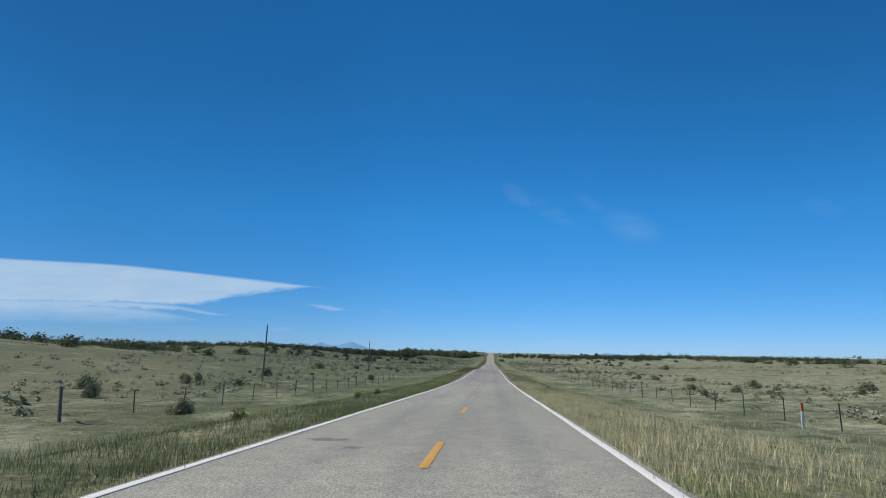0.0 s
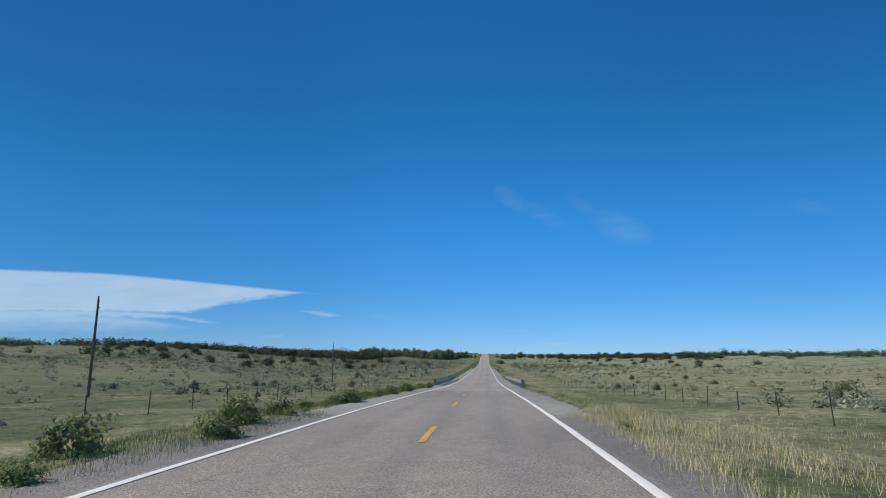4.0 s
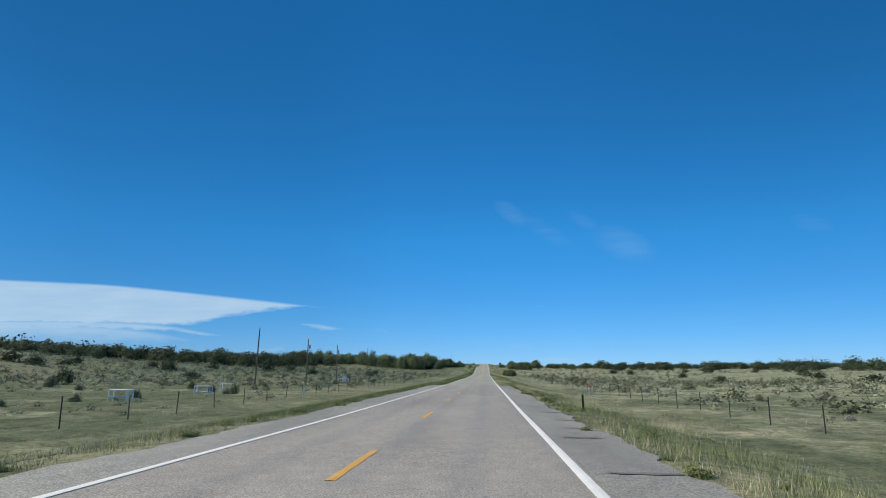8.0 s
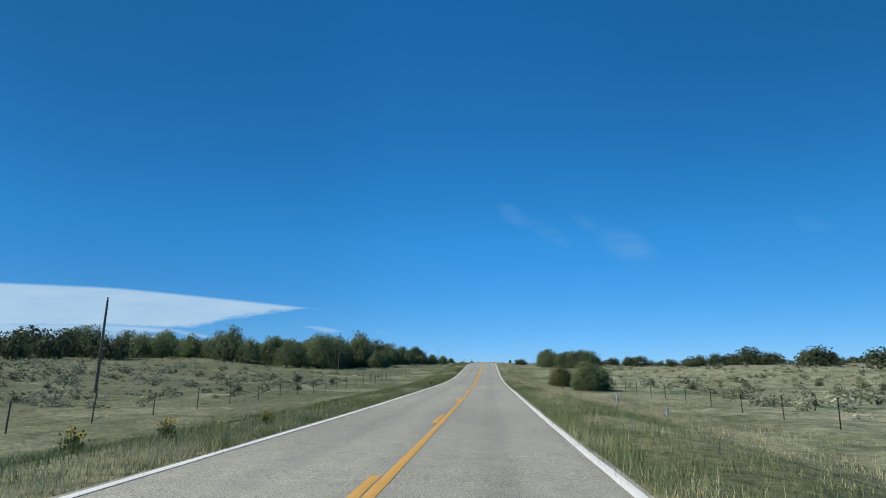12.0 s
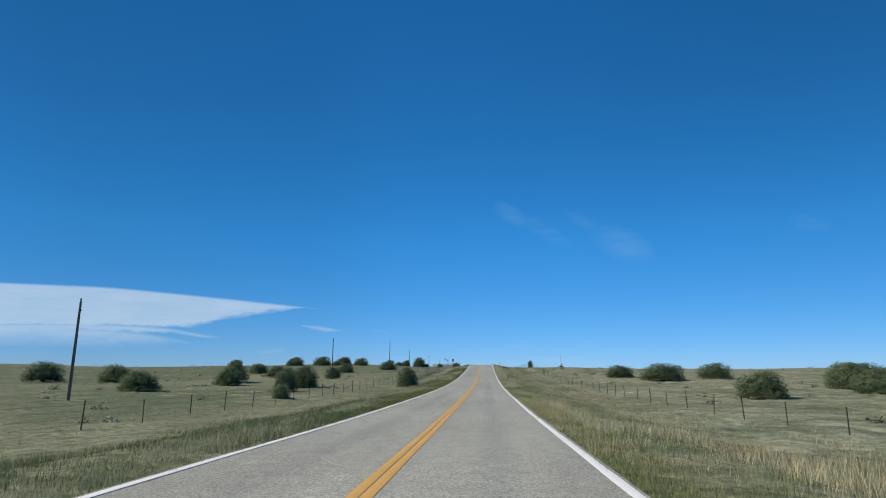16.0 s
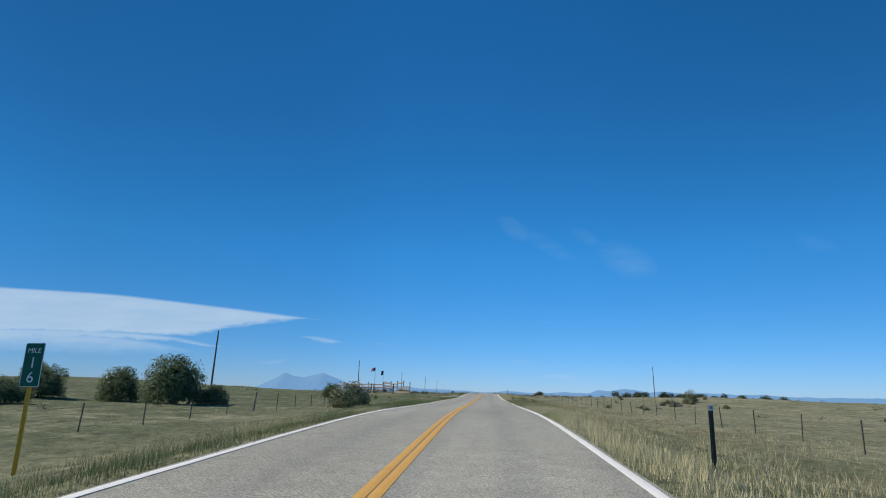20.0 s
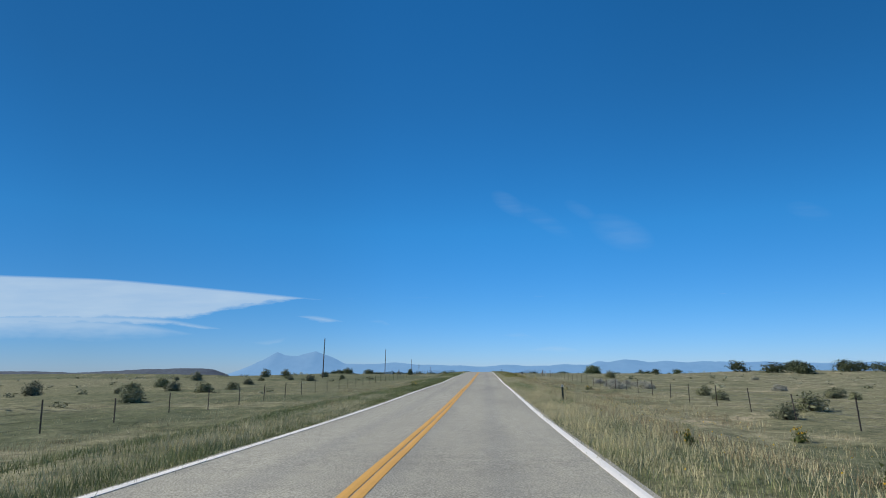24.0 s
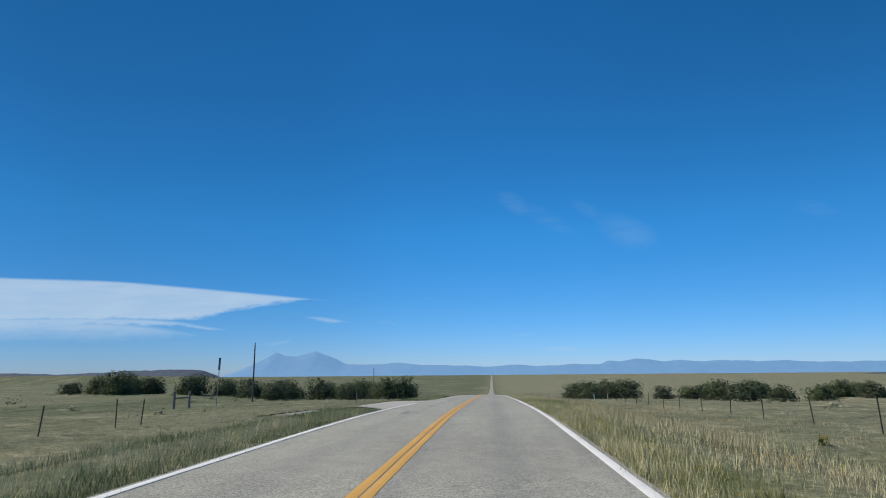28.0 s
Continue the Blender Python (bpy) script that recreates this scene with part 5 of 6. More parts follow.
GL, GR = -3.98, 4.12
guardrail(GL, 191.5, 228.8, 1, "shaded galvanised steel guardrail on the culvert")
guardrail(GR, 184, 222.0, -1, "sunlit galvanised steel guardrail on the culvert")
hz = empty("object_marker", Matrix.Translation((GL - 0.02, 191.1, float(road_z(191)))), "yellow and black striped hazard panel at the guardrail end", "road marker")
part("panel", box("panel", (0.24, 0.012, 0.36), HAZARD_Y, 0.004, (0, 0, 0.46)), hz)
for k in range(3):
    bm = bmesh.new()
    box_bm(bm, 0, -0.010, 0.35 + 0.11 * k, 0.235, 0.006, 0.045, 0, Matrix.Rotation(radians(30), 4, "Y"))
    part("stripe", bm_mesh("stripe", bm, HAZARD_K), hz)
part("stake", box("stake", (0.04, 0.02, 0.7), GALV, 0.003, (0, 0.012, 0.15)), hz)

# ---- small roadside posts ----
ORANGE = simple("orange_plastic", (0.62, 0.10, 0.03), (0.75, 0.15, 0.05), 8, 0.55, 0, 0)
WHITE_P = simple("white_plastic", (0.66, 0.66, 0.64), (0.80, 0.80, 0.78), 8, 0.5, 0, 0)
YELLOW_P = simple("yellow_plastic", (0.60, 0.38, 0.03), (0.72, 0.47, 0.05), 8, 0.55, 0, 0)
GREEN_STEEL = simple("dark_green_steel", (0.018, 0.030, 0.028), (0.040, 0.055, 0.050), 9, 0.5, 0.2)


def cable_marker(x, y, tall, lean=0.0):
    m = empty("cable_marker", pose(x, y, g(x, y), 0, lean), "white plastic cable marker post with an orange top", "marker post", "cable markers along the fence")
    part("stake", box("stake", (0.075, 0.03, tall * 0.72 + 0.1), WHITE_P, 0.008, (0, 0, tall * 0.36 - 0.05)), m)
    part("cap", box("cap", (0.082, 0.036, tall * 0.30), ORANGE, 0.010, (0, 0, tall * 0.86)), m, label="orange plastic top")
    return m


for x, y, h, l in [(11.0, 902.9, 0.8, 1), (10.5, 18.9, 0.82, 2), (10.2, 94.4, 0.80, -2), (10.1, 268.5, 0.86, 0), (11.0, 322, 0.95, 3), (10.4, 320, 0.84, 1), (11.2, 685.5, 0.95, 5), (12.0, 743.3, 0.84, -3),
                   (10.2, 812.8, 0.86, -2), (12.4, 1001, 0.9, 0)]:
    cable_marker(x, y, h, l)
for x, y, h in [(-12.4, 67, 0.56), (-10.7, 307.4, 0.62), (9.8, 821, 0.48), (11.6, 640, 0.5), (7.4, 432.6, 0.46), (7.9, 426.7, 0.34), (5.7, 630.6, 0.36),
                (10.4, 128, 0.45), (12, 1006, 0.55), (12.2, 640, 0.5)]:
    m = empty("survey_stake", pose(x, y, g(x, y), rnd.gauss(0, 2), rnd.gauss(0, 2)), "short plain white stake in the grass", "stake", "white stakes in the verge")
    part("stake", box("stake", (0.085, 0.035, h + 0.1), WHITE_P, 0.008, (0, 0, h / 2 - 0.05)), m)
    part("cap", box("cap", (0.092, 0.042, 0.05), WHITE_P, 0.010, (0, 0, h + 0.015)), m)
for x, y, h in [(-11.2, 122.7, 0.72), (11.1, 125.0, 0.76)]:
    m = empty("pipeline_marker", pose(x, y, g(x, y), 0, rnd.gauss(0, 1.5)), "yellow plastic pipeline marker post", "marker post", "yellow markers at the fence")
    part("stake", box("stake", (0.065, 0.03, h + 0.1), YELLOW_P, 0.008, (0, 0, h / 2 - 0.05)), m)
    part("band", box("band", (0.069, 0.034, 0.05), HAZARD_K, 0.004, (0, 0, h * 0.8)), m, label="black band")


def delineator(x, y, h, wide=0.075):
    m = empty("delineator", pose(x, y, g(x, y), 0, rnd.gauss(0, 0.8)), "dark green steel delineator post with a white reflector", "delineator", "delineators at the road edge")
    bm = bmesh.new()
    box_bm(bm, 0, 0, h / 2 - 0.1, wide * 0.5, 0.012, h + 0.2)
    box_bm(bm, -wide * 0.36, 0.012, h / 2 - 0.1, wide * 0.28, 0.012, h + 0.2)
    box_bm(bm, wide * 0.36, 0.012, h / 2 - 0.1, wide * 0.28, 0.012, h + 0.2)
    part("channel", bm_mesh("channel", bm, GREEN_STEEL), m)
    part("plate", box("plate", (0.085, 0.006, 0.10), WHITE_P, 0.004, (0, -0.012, h - 0.05)), m, label="white plate")
    part("reflector", tube("reflector", [(0, -0.016, h - 0.05), (0, -0.024, h - 0.05)], 0.026, GALV, 12), m, label="round reflector")
    return m


for x, y, h in [(4.65, 683.9, 1.12), (5.2, 291.8, 0.66), (4.4, 833.2, 0.62), (4.5, 926, 0.7), (4.6, 780, 0.9)]:
    delineator(x, y, h)

# ---- milepost ----
SIGN_GREEN = simple("sign_green", (0.000, 0.105, 0.070), (0.004, 0.130, 0.088), 5, 0.4, 0, 0)
SIGN_WHITE = simple("sign_white", (0.74, 0.76, 0.75), (0.82, 0.83, 0.82), 5, 0.4, 0, 0)
SIGN_POST = simple("yellow_sign_post", (0.55, 0.30, 0.02), (0.66, 0.38, 0.04), 8, 0.5, 0.1, 0.1)


def words(text, size, mat, name="lettering"):
    c = bpy.data.curves.new(name, "FONT")
    c.body, c.size, c.align_x, c.align_y, c.extrude = text, size, "CENTER", "CENTER", 0.002
    c.resolution_u = 3
    ob = bpy.data.objects.new(name, c)
    me = bpy.data.meshes.new_from_object(ob)
    bpy.data.objects.remove(ob)
    bpy.data.curves.remove(c)
    me.materials.append(mat)
    return me


def panel_mesh(name, w, h, r, t, mat):
    """A flat panel with rounded corners, facing -y."""
    ring = []
    for cx, cz, q0 in ((w / 2 - r, h / 2 - r, 0), (-w / 2 + r, h / 2 - r, 90), (-w / 2 + r, -h / 2 + r, 180), (w / 2 - r, -h / 2 + r, 270)):
        for j in range(5):
            q = radians(q0 + 22.5 * j)
            ring.append((cx + r * math.cos(q), cz + r * math.sin(q)))
    n = len(ring)
    vs = [(a, y, b) for y in (-t / 2, t / 2) for a, b in ring]
    fs = [tuple(range(n)), tuple(reversed(range(n, 2 * n)))] + [(i, n + i, n + (i + 1) % n, (i + 1) % n) for i in range(n)]
    return mesh_from(name, vs, fs, mat)


MX, MY = -7.2, 683.7
mile = empty("milepost_sign", pose(MX, MY, g(MX, MY), 0, -1.2, 2), "green milepost sign reading MILE 16 on a yellow steel post", "road sign")
part("post", box("post", (0.075, 0.03, 2.2), SIGN_POST, 0.006, (0, 0.022, 0.85)), mile, label="yellow steel post")
pan = part("panel", panel_mesh("panel", 0.36, 0.78, 0.03, 0.006, SIGN_WHITE), mile, pose(0, 0, 1.93), "green panel with a white border")
part("field", panel_mesh("field", 0.338, 0.758, 0.022, 0.004, SIGN_GREEN), pan, pose(0, -0.004, 0))
part("lettering", words("MILE", 0.125, SIGN_WHITE), pan, pose(0, -0.008, 0.25, 90))
part("lettering", words("1", 0.28, SIGN_WHITE), pan, pose(0, -0.008, 0.03, 90))
part("lettering", words("6", 0.28, SIGN_WHITE), pan, pose(0, -0.008, -0.23, 90))


def back_sign(x, y, h, w, t, mat, label, post_mat):
    m = empty("road_sign", pose(x, y, g(x, y), 0, rnd.gauss(0, 0.6), rnd.gauss(0, 4)), label, "road sign")
    part("post", tube("post", [(0, 0.02, -0.2), (0, 0.02, h)], 0.03, post_mat, 8), m)
    part("panel", panel_mesh("panel", w, t, 0.02, 0.008, mat), m, pose(0, 0, h - t / 2))
    return m


SIGN_BACK = simple("sign_back", (0.10, 0.14, 0.18), (0.16, 0.20, 0.24), 5, 0.45, 0.5)
back_sign(-19.5, 985.3, 3.6, 0.16, 0.9, SIGN_BACK, "narrow dark street-name sign seen edge-on on a tall post", GALV)
back_sign(-24.8, 967, 1.15, 0.5, 0.72, SIGN_WHITE, "small white notice board on a post", GALV)
back_sign(5.2, 872, 0.8, 0.2, 0.2, SIGN_BACK, "small dark sign on a short post", GREEN_STEEL)

# ---- white pipe frames round wellheads ----
WHITE_PIPE = simple("white_pipe", (0.78, 0.79, 0.78), (0.86, 0.86, 0.85), 7, 0.5, 0, 0.1)
for x, y, w in [(-18.6, 300, 1.15), (-18.5, 309, 1.1), (-20.5, 317, 1.0), (-19.6, 353, 1.5)]:
    p = empty("pipe_guard", pose(x, y, g(x, y), 0, 0, rnd.uniform(-4, 4)), "white welded pipe guard frame in the pasture", "pipe frame", "white pipe frames")
    for sx in (-1, 0.35, 1):
        for sy in (-1, 1):
            if sx == 0.35 and sy == -1:
                continue
            part("post", tube("post", [(sx * w / 2, sy * 0.2, -0.15), (sx * w / 2, sy * 0.2, 0.70)], 0.035, WHITE_PIPE, 8), p)
    for h in (0.28, 0.68):
        for sy in (-1, 1):
            part("rail", tube("rail", [(-w / 2, sy * 0.2, h), (w / 2, sy * 0.2, h)], 0.032, WHITE_PIPE, 8), p)
        for sx in (-1, 1):
            part("rail", tube("rail", [(sx * w / 2, -0.2, h), (sx * w / 2, 0.2, h)], 0.032, WHITE_PIPE, 8), p)
tank = empty("equipment_cabinet", pose(-19.9, 355, g(-19.9, 355)), "small grey steel equipment cabinet behind a pipe frame", "cabinet")
part("body", box("body", (0.62, 0.42, 0.85), GALV, 0.03, (0, 0, 0.62)), tank)
part("stand", box("stand", (0.5, 0.3, 0.3), STEEL_POST, 0.02, (0, 0, 0.08)), tank)
part("door", box("door", (0.50, 0.02, 0.7), WHITE_P, 0.01, (0, -0.222, 0.62)), tank)

# ---- ranch entrance with corral ----
PLANK = simple("raw_planks", (0.52, 0.39, 0.29), (0.68, 0.54, 0.42), 5, 0.85, 0, 0.3, 0.006, (0.2, 1, 1), 0.12)
DARK_POST = simple("tarred_post", (0.05, 0.042, 0.035), (0.10, 0.085, 0.07), 8, 0.9, 0, 0.3)
RUST = simple("rusty_pipe", (0.16, 0.085, 0.05), (0.27, 0.15, 0.09), 9, 0.75, 0.3, 0.2)
CX0, CX1, CY = -11.9, -8.4, 743.0
corral = empty("corral_fence", pose(CX1, CY, g(CX1, CY), 0, 0, -20), "raw plank corral fence with tall dark posts", "corral")
n = 5
for k in range(n):
    x = -(CX1 - CX0) * k / (n - 1)
    part("post", tube("post", [(x, 0, -0.3), (x, 0, 1.45 + rnd.uniform(-0.08, 0.12))], [0.06, 0.05], DARK_POST, 8), corral)
    if k < n - 1:
        x2 = -(CX1 - CX0) * (k + 1) / (n - 1)
        for j, (h, off) in enumerate([(0.2, 0), (0.5, 0.12), (0.82, 0.04), (1.12, 0.12)]):
            if (k + j) % 4 == 3:
                continue
            part("plank", box("plank", (abs(x2 - x) + 0.12, 0.03, 0.17), PLANK, 0.006, ((x + x2) / 2, -0.1, h + off * (k % 2))), corral, pose(0, 0, 0, 0, rnd.gauss(0, 0.7)))
wing = empty("corral_fence", pose(CX0 - 0.3, CY + 3, g(CX0 - 0.3, CY + 3), 0, 0, -20), "raw plank corral fence with tall dark posts", "corral")
for k in range(4):
    part("post", tube("post", [(-2.2 * k, 0, -0.3), (-2.2 * k, 0, 1.3)], [0.06, 0.05], DARK_POST, 8), wing)
    if k < 3:
        for h in (0.3, 0.65, 1.0):
            part("plank", box("plank", (2.3, 0.03, 0.17), PLANK, 0.006, (-2.2 * k - 1.1, -0.08, h)), wing)


def pipe_gate(x, y, w, h, turn, mat, label, bars=5):
    gt = empty("pipe_gate", pose(x, y, g(x, y), 0, 0, turn), label, "gate")
    for s in (0, 1):
        part("stile", tube("stile", [(s * w, 0, 0.10), (s * w, 0, h)], 0.035, mat, 8), gt)
    for k in range(bars):
        z = 0.14 + (h - 0.2) * k / (bars - 1)
        part("bar", tube("bar", [(0, 0, z), (w, 0, z)], 0.025, mat, 7), gt)
    part("brace", tube("brace", [(w * 0.5, 0.03, 0.12), (w * 0.5, 0.03, h - 0.04)], 0.022, mat, 7), gt)
    part("gate_post", tube("gate_post", [(w + 0.12, 0, -0.3), (w + 0.12, 0, h + 0.4)], 0.055, DARK_POST, 8), gt)
    part("gate_post", tube("gate_post", [(-0.12, 0, -0.3), (-0.12, 0, h + 0.4)], 0.055, DARK_POST, 8), gt)
    return gt


pipe_gate(-11.9, 739.0, 2.0, 0.75, 4, RUST, "rusty steel pipe gate by the corral")
pipe_gate(-15.2, 739.6, 2.6, 0.75, 4, RUST, "rusty steel pipe gate by the corral", 4)


def flag(x, y, h, cols, label, w=0.9, t=0.6):
    f = empty("flagpole", pose(x, y, g(x, y)), label, "flag")
    part("pole", tube("pole", [(0, 0, -0.3), (0, 0, h)], [0.03, 0.018], GALV, 8), f)
    for k, (m, z0, z1, x0, x1, lift) in enumerate(cols):
        vs, fs = [], []
        nx = 9
        for i in range(nx):
            u = x0 + (x1 - x0) * i / (nx - 1)
            for zz in (z0, z1):
                vs.append((-u * w * 0.92, 0.04 * math.sin(u * 7) - lift, h - 0.05 - zz * t - 0.14 * u * u))
        for i in range(nx - 1):
            fs.append((2 * i, 2 * i + 1, 2 * i + 3, 2 * i + 2))
        me = mesh_from("cloth", vs, fs, m, True)
        ob = part("cloth", me, f)
        sol = ob.modifiers.new("thickness", "SOLIDIFY")
        sol.thickness = 0.006
    return f


FLAG_RED, FLAG_BLUE = simple("red_cloth", (0.42, 0.03, 0.04), (0.5, 0.05, 0.06), 6, 0.8, 0, 0), simple("blue_cloth", (0.015, 0.03, 0.10), (0.03, 0.05, 0.15), 6, 0.8, 0, 0)
FLAG_WHITE = simple("white_cloth", (0.7, 0.7, 0.7), (0.8, 0.8, 0.8), 6, 0.8, 0, 0)
stripes = [(FLAG_RED if k % 2 == 0 else FLAG_WHITE, k / 7, (k + 1) / 7, 0.0 if k > 3 else 0.4, 1.0, 0) for k in range(7)] + [(FLAG_BLUE, 0, 4 / 7, 0, 0.4, 0)]
flag(-13.6, 747.3, 3.2, stripes, "striped red, white and blue flag on a tall steel pole", 0.62, 0.42)
flag(-12.8, 748.8, 2.9, [(FLAG_BLUE, 0, 1.5, 0, 0.8, 0)], "dark blue flag hanging from a tall steel pole", 0.4, 0.36)
cab = empty("utility_box", pose(-7.4, 743.6, g(-7.4, 743.6)), "small pale green utility pedestal by the driveway", "utility box")
part("body", box("body", (0.14, 0.14, 0.36), simple("pale_green", (0.30, 0.42, 0.36), (0.38, 0.5, 0.44), 6, 0.5, 0, 0), 0.02, (0, 0, 0.15)), cab)
part("lid", box("lid", (0.16, 0.16, 0.04), WHITE_P, 0.012, (0, 0, 0.34)), cab)


# ---- side tracks ----
def side_track(name, y, half, x_end, flare, mat, label):
    vs, fs = [], []
    xs = np.linspace(-PAVED - 0.002, x_end, 34)
    for x in xs:
        f = flare * math.exp(-(abs(x) - PAVED) / 2.0)
        ce = y + (x + PAVED) * -0.15
        row = np.linspace(ce - half - f, ce + half + f, 9)
        for yy in row:
            b = float(smooth01(PAVED, PAVED + 1.5, abs(x)))
            z = (float(road_z(yy)) - 0.006) * (1 - b) + (g(x, yy) + 0.05) * b
            vs.append((x, yy, z))
    for i in range(len(xs) - 1):
        for j in range(8):
            fs.append((i * 9 + j, (i + 1) * 9 + j, (i + 1) * 9 + j + 1, i * 9 + j + 1))
    ob = tagged(new(name, mesh_from(name, vs, fs, mat, True)), label, "driveway", kind="structure")
    return ob


side_track("driveway", 752, 2.0, -40, 2.4, GRAVEL, "pinkish gravel driveway leaving the road")
side_track("driveway", 972, 3.0, -9, 4.5, PALE_TRACK, "pale side road joining the highway")

# ---- sunflowers ----
PETAL = leafy("sunflower_petals", (0.74, 0.48, 0.01), (0.84, 0.58, 0.02), (0.9, 0.66, 0.05), 0, 0.5)
DISC = simple("flower_disc", (0.05, 0.03, 0.015), (0.09, 0.05, 0.02), 20, 0.9, 0, 0)
FLEAF = leafy("sunflower_leaves", (0.06, 0.08, 0.03), (0.12, 0.15, 0.055), (0.18, 0.19, 0.08))


def sunflower(seed, size, heads, label):
    r = random.Random(seed)
    f = empty("sunflower_clump", Matrix(), label, "flower", "wild sunflowers on the verge")
    stems, fstem = [], []
    for k in range(heads):
        q, rad, h = r.uniform(0, 6.28), size * r.uniform(0.05, 0.5), size * r.uniform(0.55, 1.0)
        tip = Vector((rad * math.cos(q), rad * math.sin(q), h))
        b = len(stems)
        for p, w in ((Vector((tip.x * 0.2, tip.y * 0.2, -0.03)), 0.008), (tip, 0.004)):
            stems += [p + Vector((w, 0, 0)), p + Vector((-w * 0.5, w * 0.8, 0)), p + Vector((-w * 0.5, -w * 0.8, 0))]
        fstem += [(b, b + 1, b + 4, b + 3), (b + 1, b + 2, b + 5, b + 4), (b + 2, b, b + 3, b + 5)]
        m = Matrix.Translation(tip) @ Euler((r.uniform(0.5, 1.4), 0, r.uniform(-1.2, 0.8))).to_matrix().to_4x4()
        rr = r.uniform(0.042, 0.060)
        vs, fs = [], []
        for j in range(11):
            a = 6.283 * j / 11
            vs += [(0.4 * rr * math.cos(a - 0.25), 0.4 * rr * math.sin(a - 0.25), 0), (rr * math.cos(a), rr * math.sin(a), 0.008), (0.4 * rr * math.cos(a + 0.25), 0.4 * rr * math.sin(a + 0.25), 0)]
            fs.append((3 * j, 3 * j + 1, 3 * j + 2))
        fl = part("flower_head", mesh_from("flower_head", vs, fs, PETAL), f, m)
        part("disc", tube("disc", [(0, 0, -0.006), (0, 0, 0.012)], [rr * 0.32, rr * 0.27], DISC, 8), fl)
    part("stems", mesh_from("stems", stems, fstem, FLEAF), f)
    part("leaves", tri_mesh("leaves", crown_cards(seed, 160, 6, size, size * 0.8, size * 0.10, 0.03), FLEAF), f)
    return f


SUN = [sunflower(3, 0.42, 9, "clump of wild yellow sunflowers with dark centres"), sunflower(4, 0.34, 6, "clump of wild yellow sunflowers with dark centres")]
spots = [(3.6, 734.6), (3.9, 733.4), (4.3, 734.0), (4.8, 732.8), (5.6, 733.2), (5.9, 732.5), (4.6, 732.0), (6.3, 731.9), (3.7, 735.6), (-3.9, 850.3), (-4.2, 850.9), (9.6, 855.5), (9.2, 854.6), (7.5, 854), (4.2, 664.6), (4.8, 664),
         (5.2, 662.8), (6, 661.6), (4.0, 665.8), (-4.6, 414.6), (-5.2, 415.6), (-3.9, 417.5), (-5.6, 413.6), (-3.4, 451.2), (-3.5, 452), (4.6, 538), (4.9, 538.8), (4.9, 621.5), (4.5, 624.5),
         (4.6, 819), (6, 816), (7.4, 815), (8.5, 823), (-6, 800), (-6.6, 801), (5.2, 894), (5.6, 893), (5.0, 896), (4.8, 898), (6.6, 890), (8, 886), (6.8, 918), (7.2, 917), (8.4, 912), (9, 955), (8.3, 957),
         (-5.5, 14), (-6.2, 16), (-5.0, 25), (-4.6, 27), (-4.9, 29), (5.4, 47), (-10, 730), (-8.8, 731)]
for k, (x, y) in enumerate(spots):
    o = copy_thing(SUN[k % 2], Matrix())
    s = rnd.uniform(0.75, 1.1)
    o.matrix_basis = Matrix.LocRotScale((x, y, g(x, y) - 0.01), Euler((0, 0, rnd.uniform(0, 6.28) if k % 3 else 0)), (s, s, s))
for p in SUN:
    for o in (*p.children_recursive, p):
        bpy.data.objects.remove(o)

# ---- rocks and dead wood ----
ROCK = simple("limestone", (0.26, 0.22, 0.18), (0.46, 0.41, 0.35), 3, 0.92, 0, 0.5, 0.03, vary=0.15)


def rock_mesh(seed):
    bm = bmesh.new()
    bmesh.ops.create_icosphere(bm, subdivisions=2, radius=0.5)
    o = Vector((seed * 3.7, seed * 1.3, 0))
    for v in bm.verts:
        d = noise.noise(v.co * 1.6 + o) * 0.32 + noise.noise(v.co * 4.2 + o) * 0.1
        v.co *= 1 + d
        v.co.z *= 0.55
    return bm_mesh("rock", bm, ROCK)


ROCKS = [rock_mesh(k) for k in range(5)]


def rocks(n, x0, x1, y0, y1, lo, hi, label):
    for k in range(n):
        x, y, s = rnd.uniform(x0, x1), rnd.uniform(y0, y1), rnd.uniform(lo, hi)
        o = tagged(new("rock", rnd.choice(ROCKS)), label, "rock", "rocks in the cutting")
        o.matrix_basis = Matrix.LocRotScale((x, y, g(x, y) + s * 0.10), Euler((rnd.gauss(0, 0.2), rnd.gauss(0, 0.2), rnd.uniform(0, 6.28))), (s, s * rnd.uniform(0.7, 1), s * rnd.uniform(0.6, 1)))


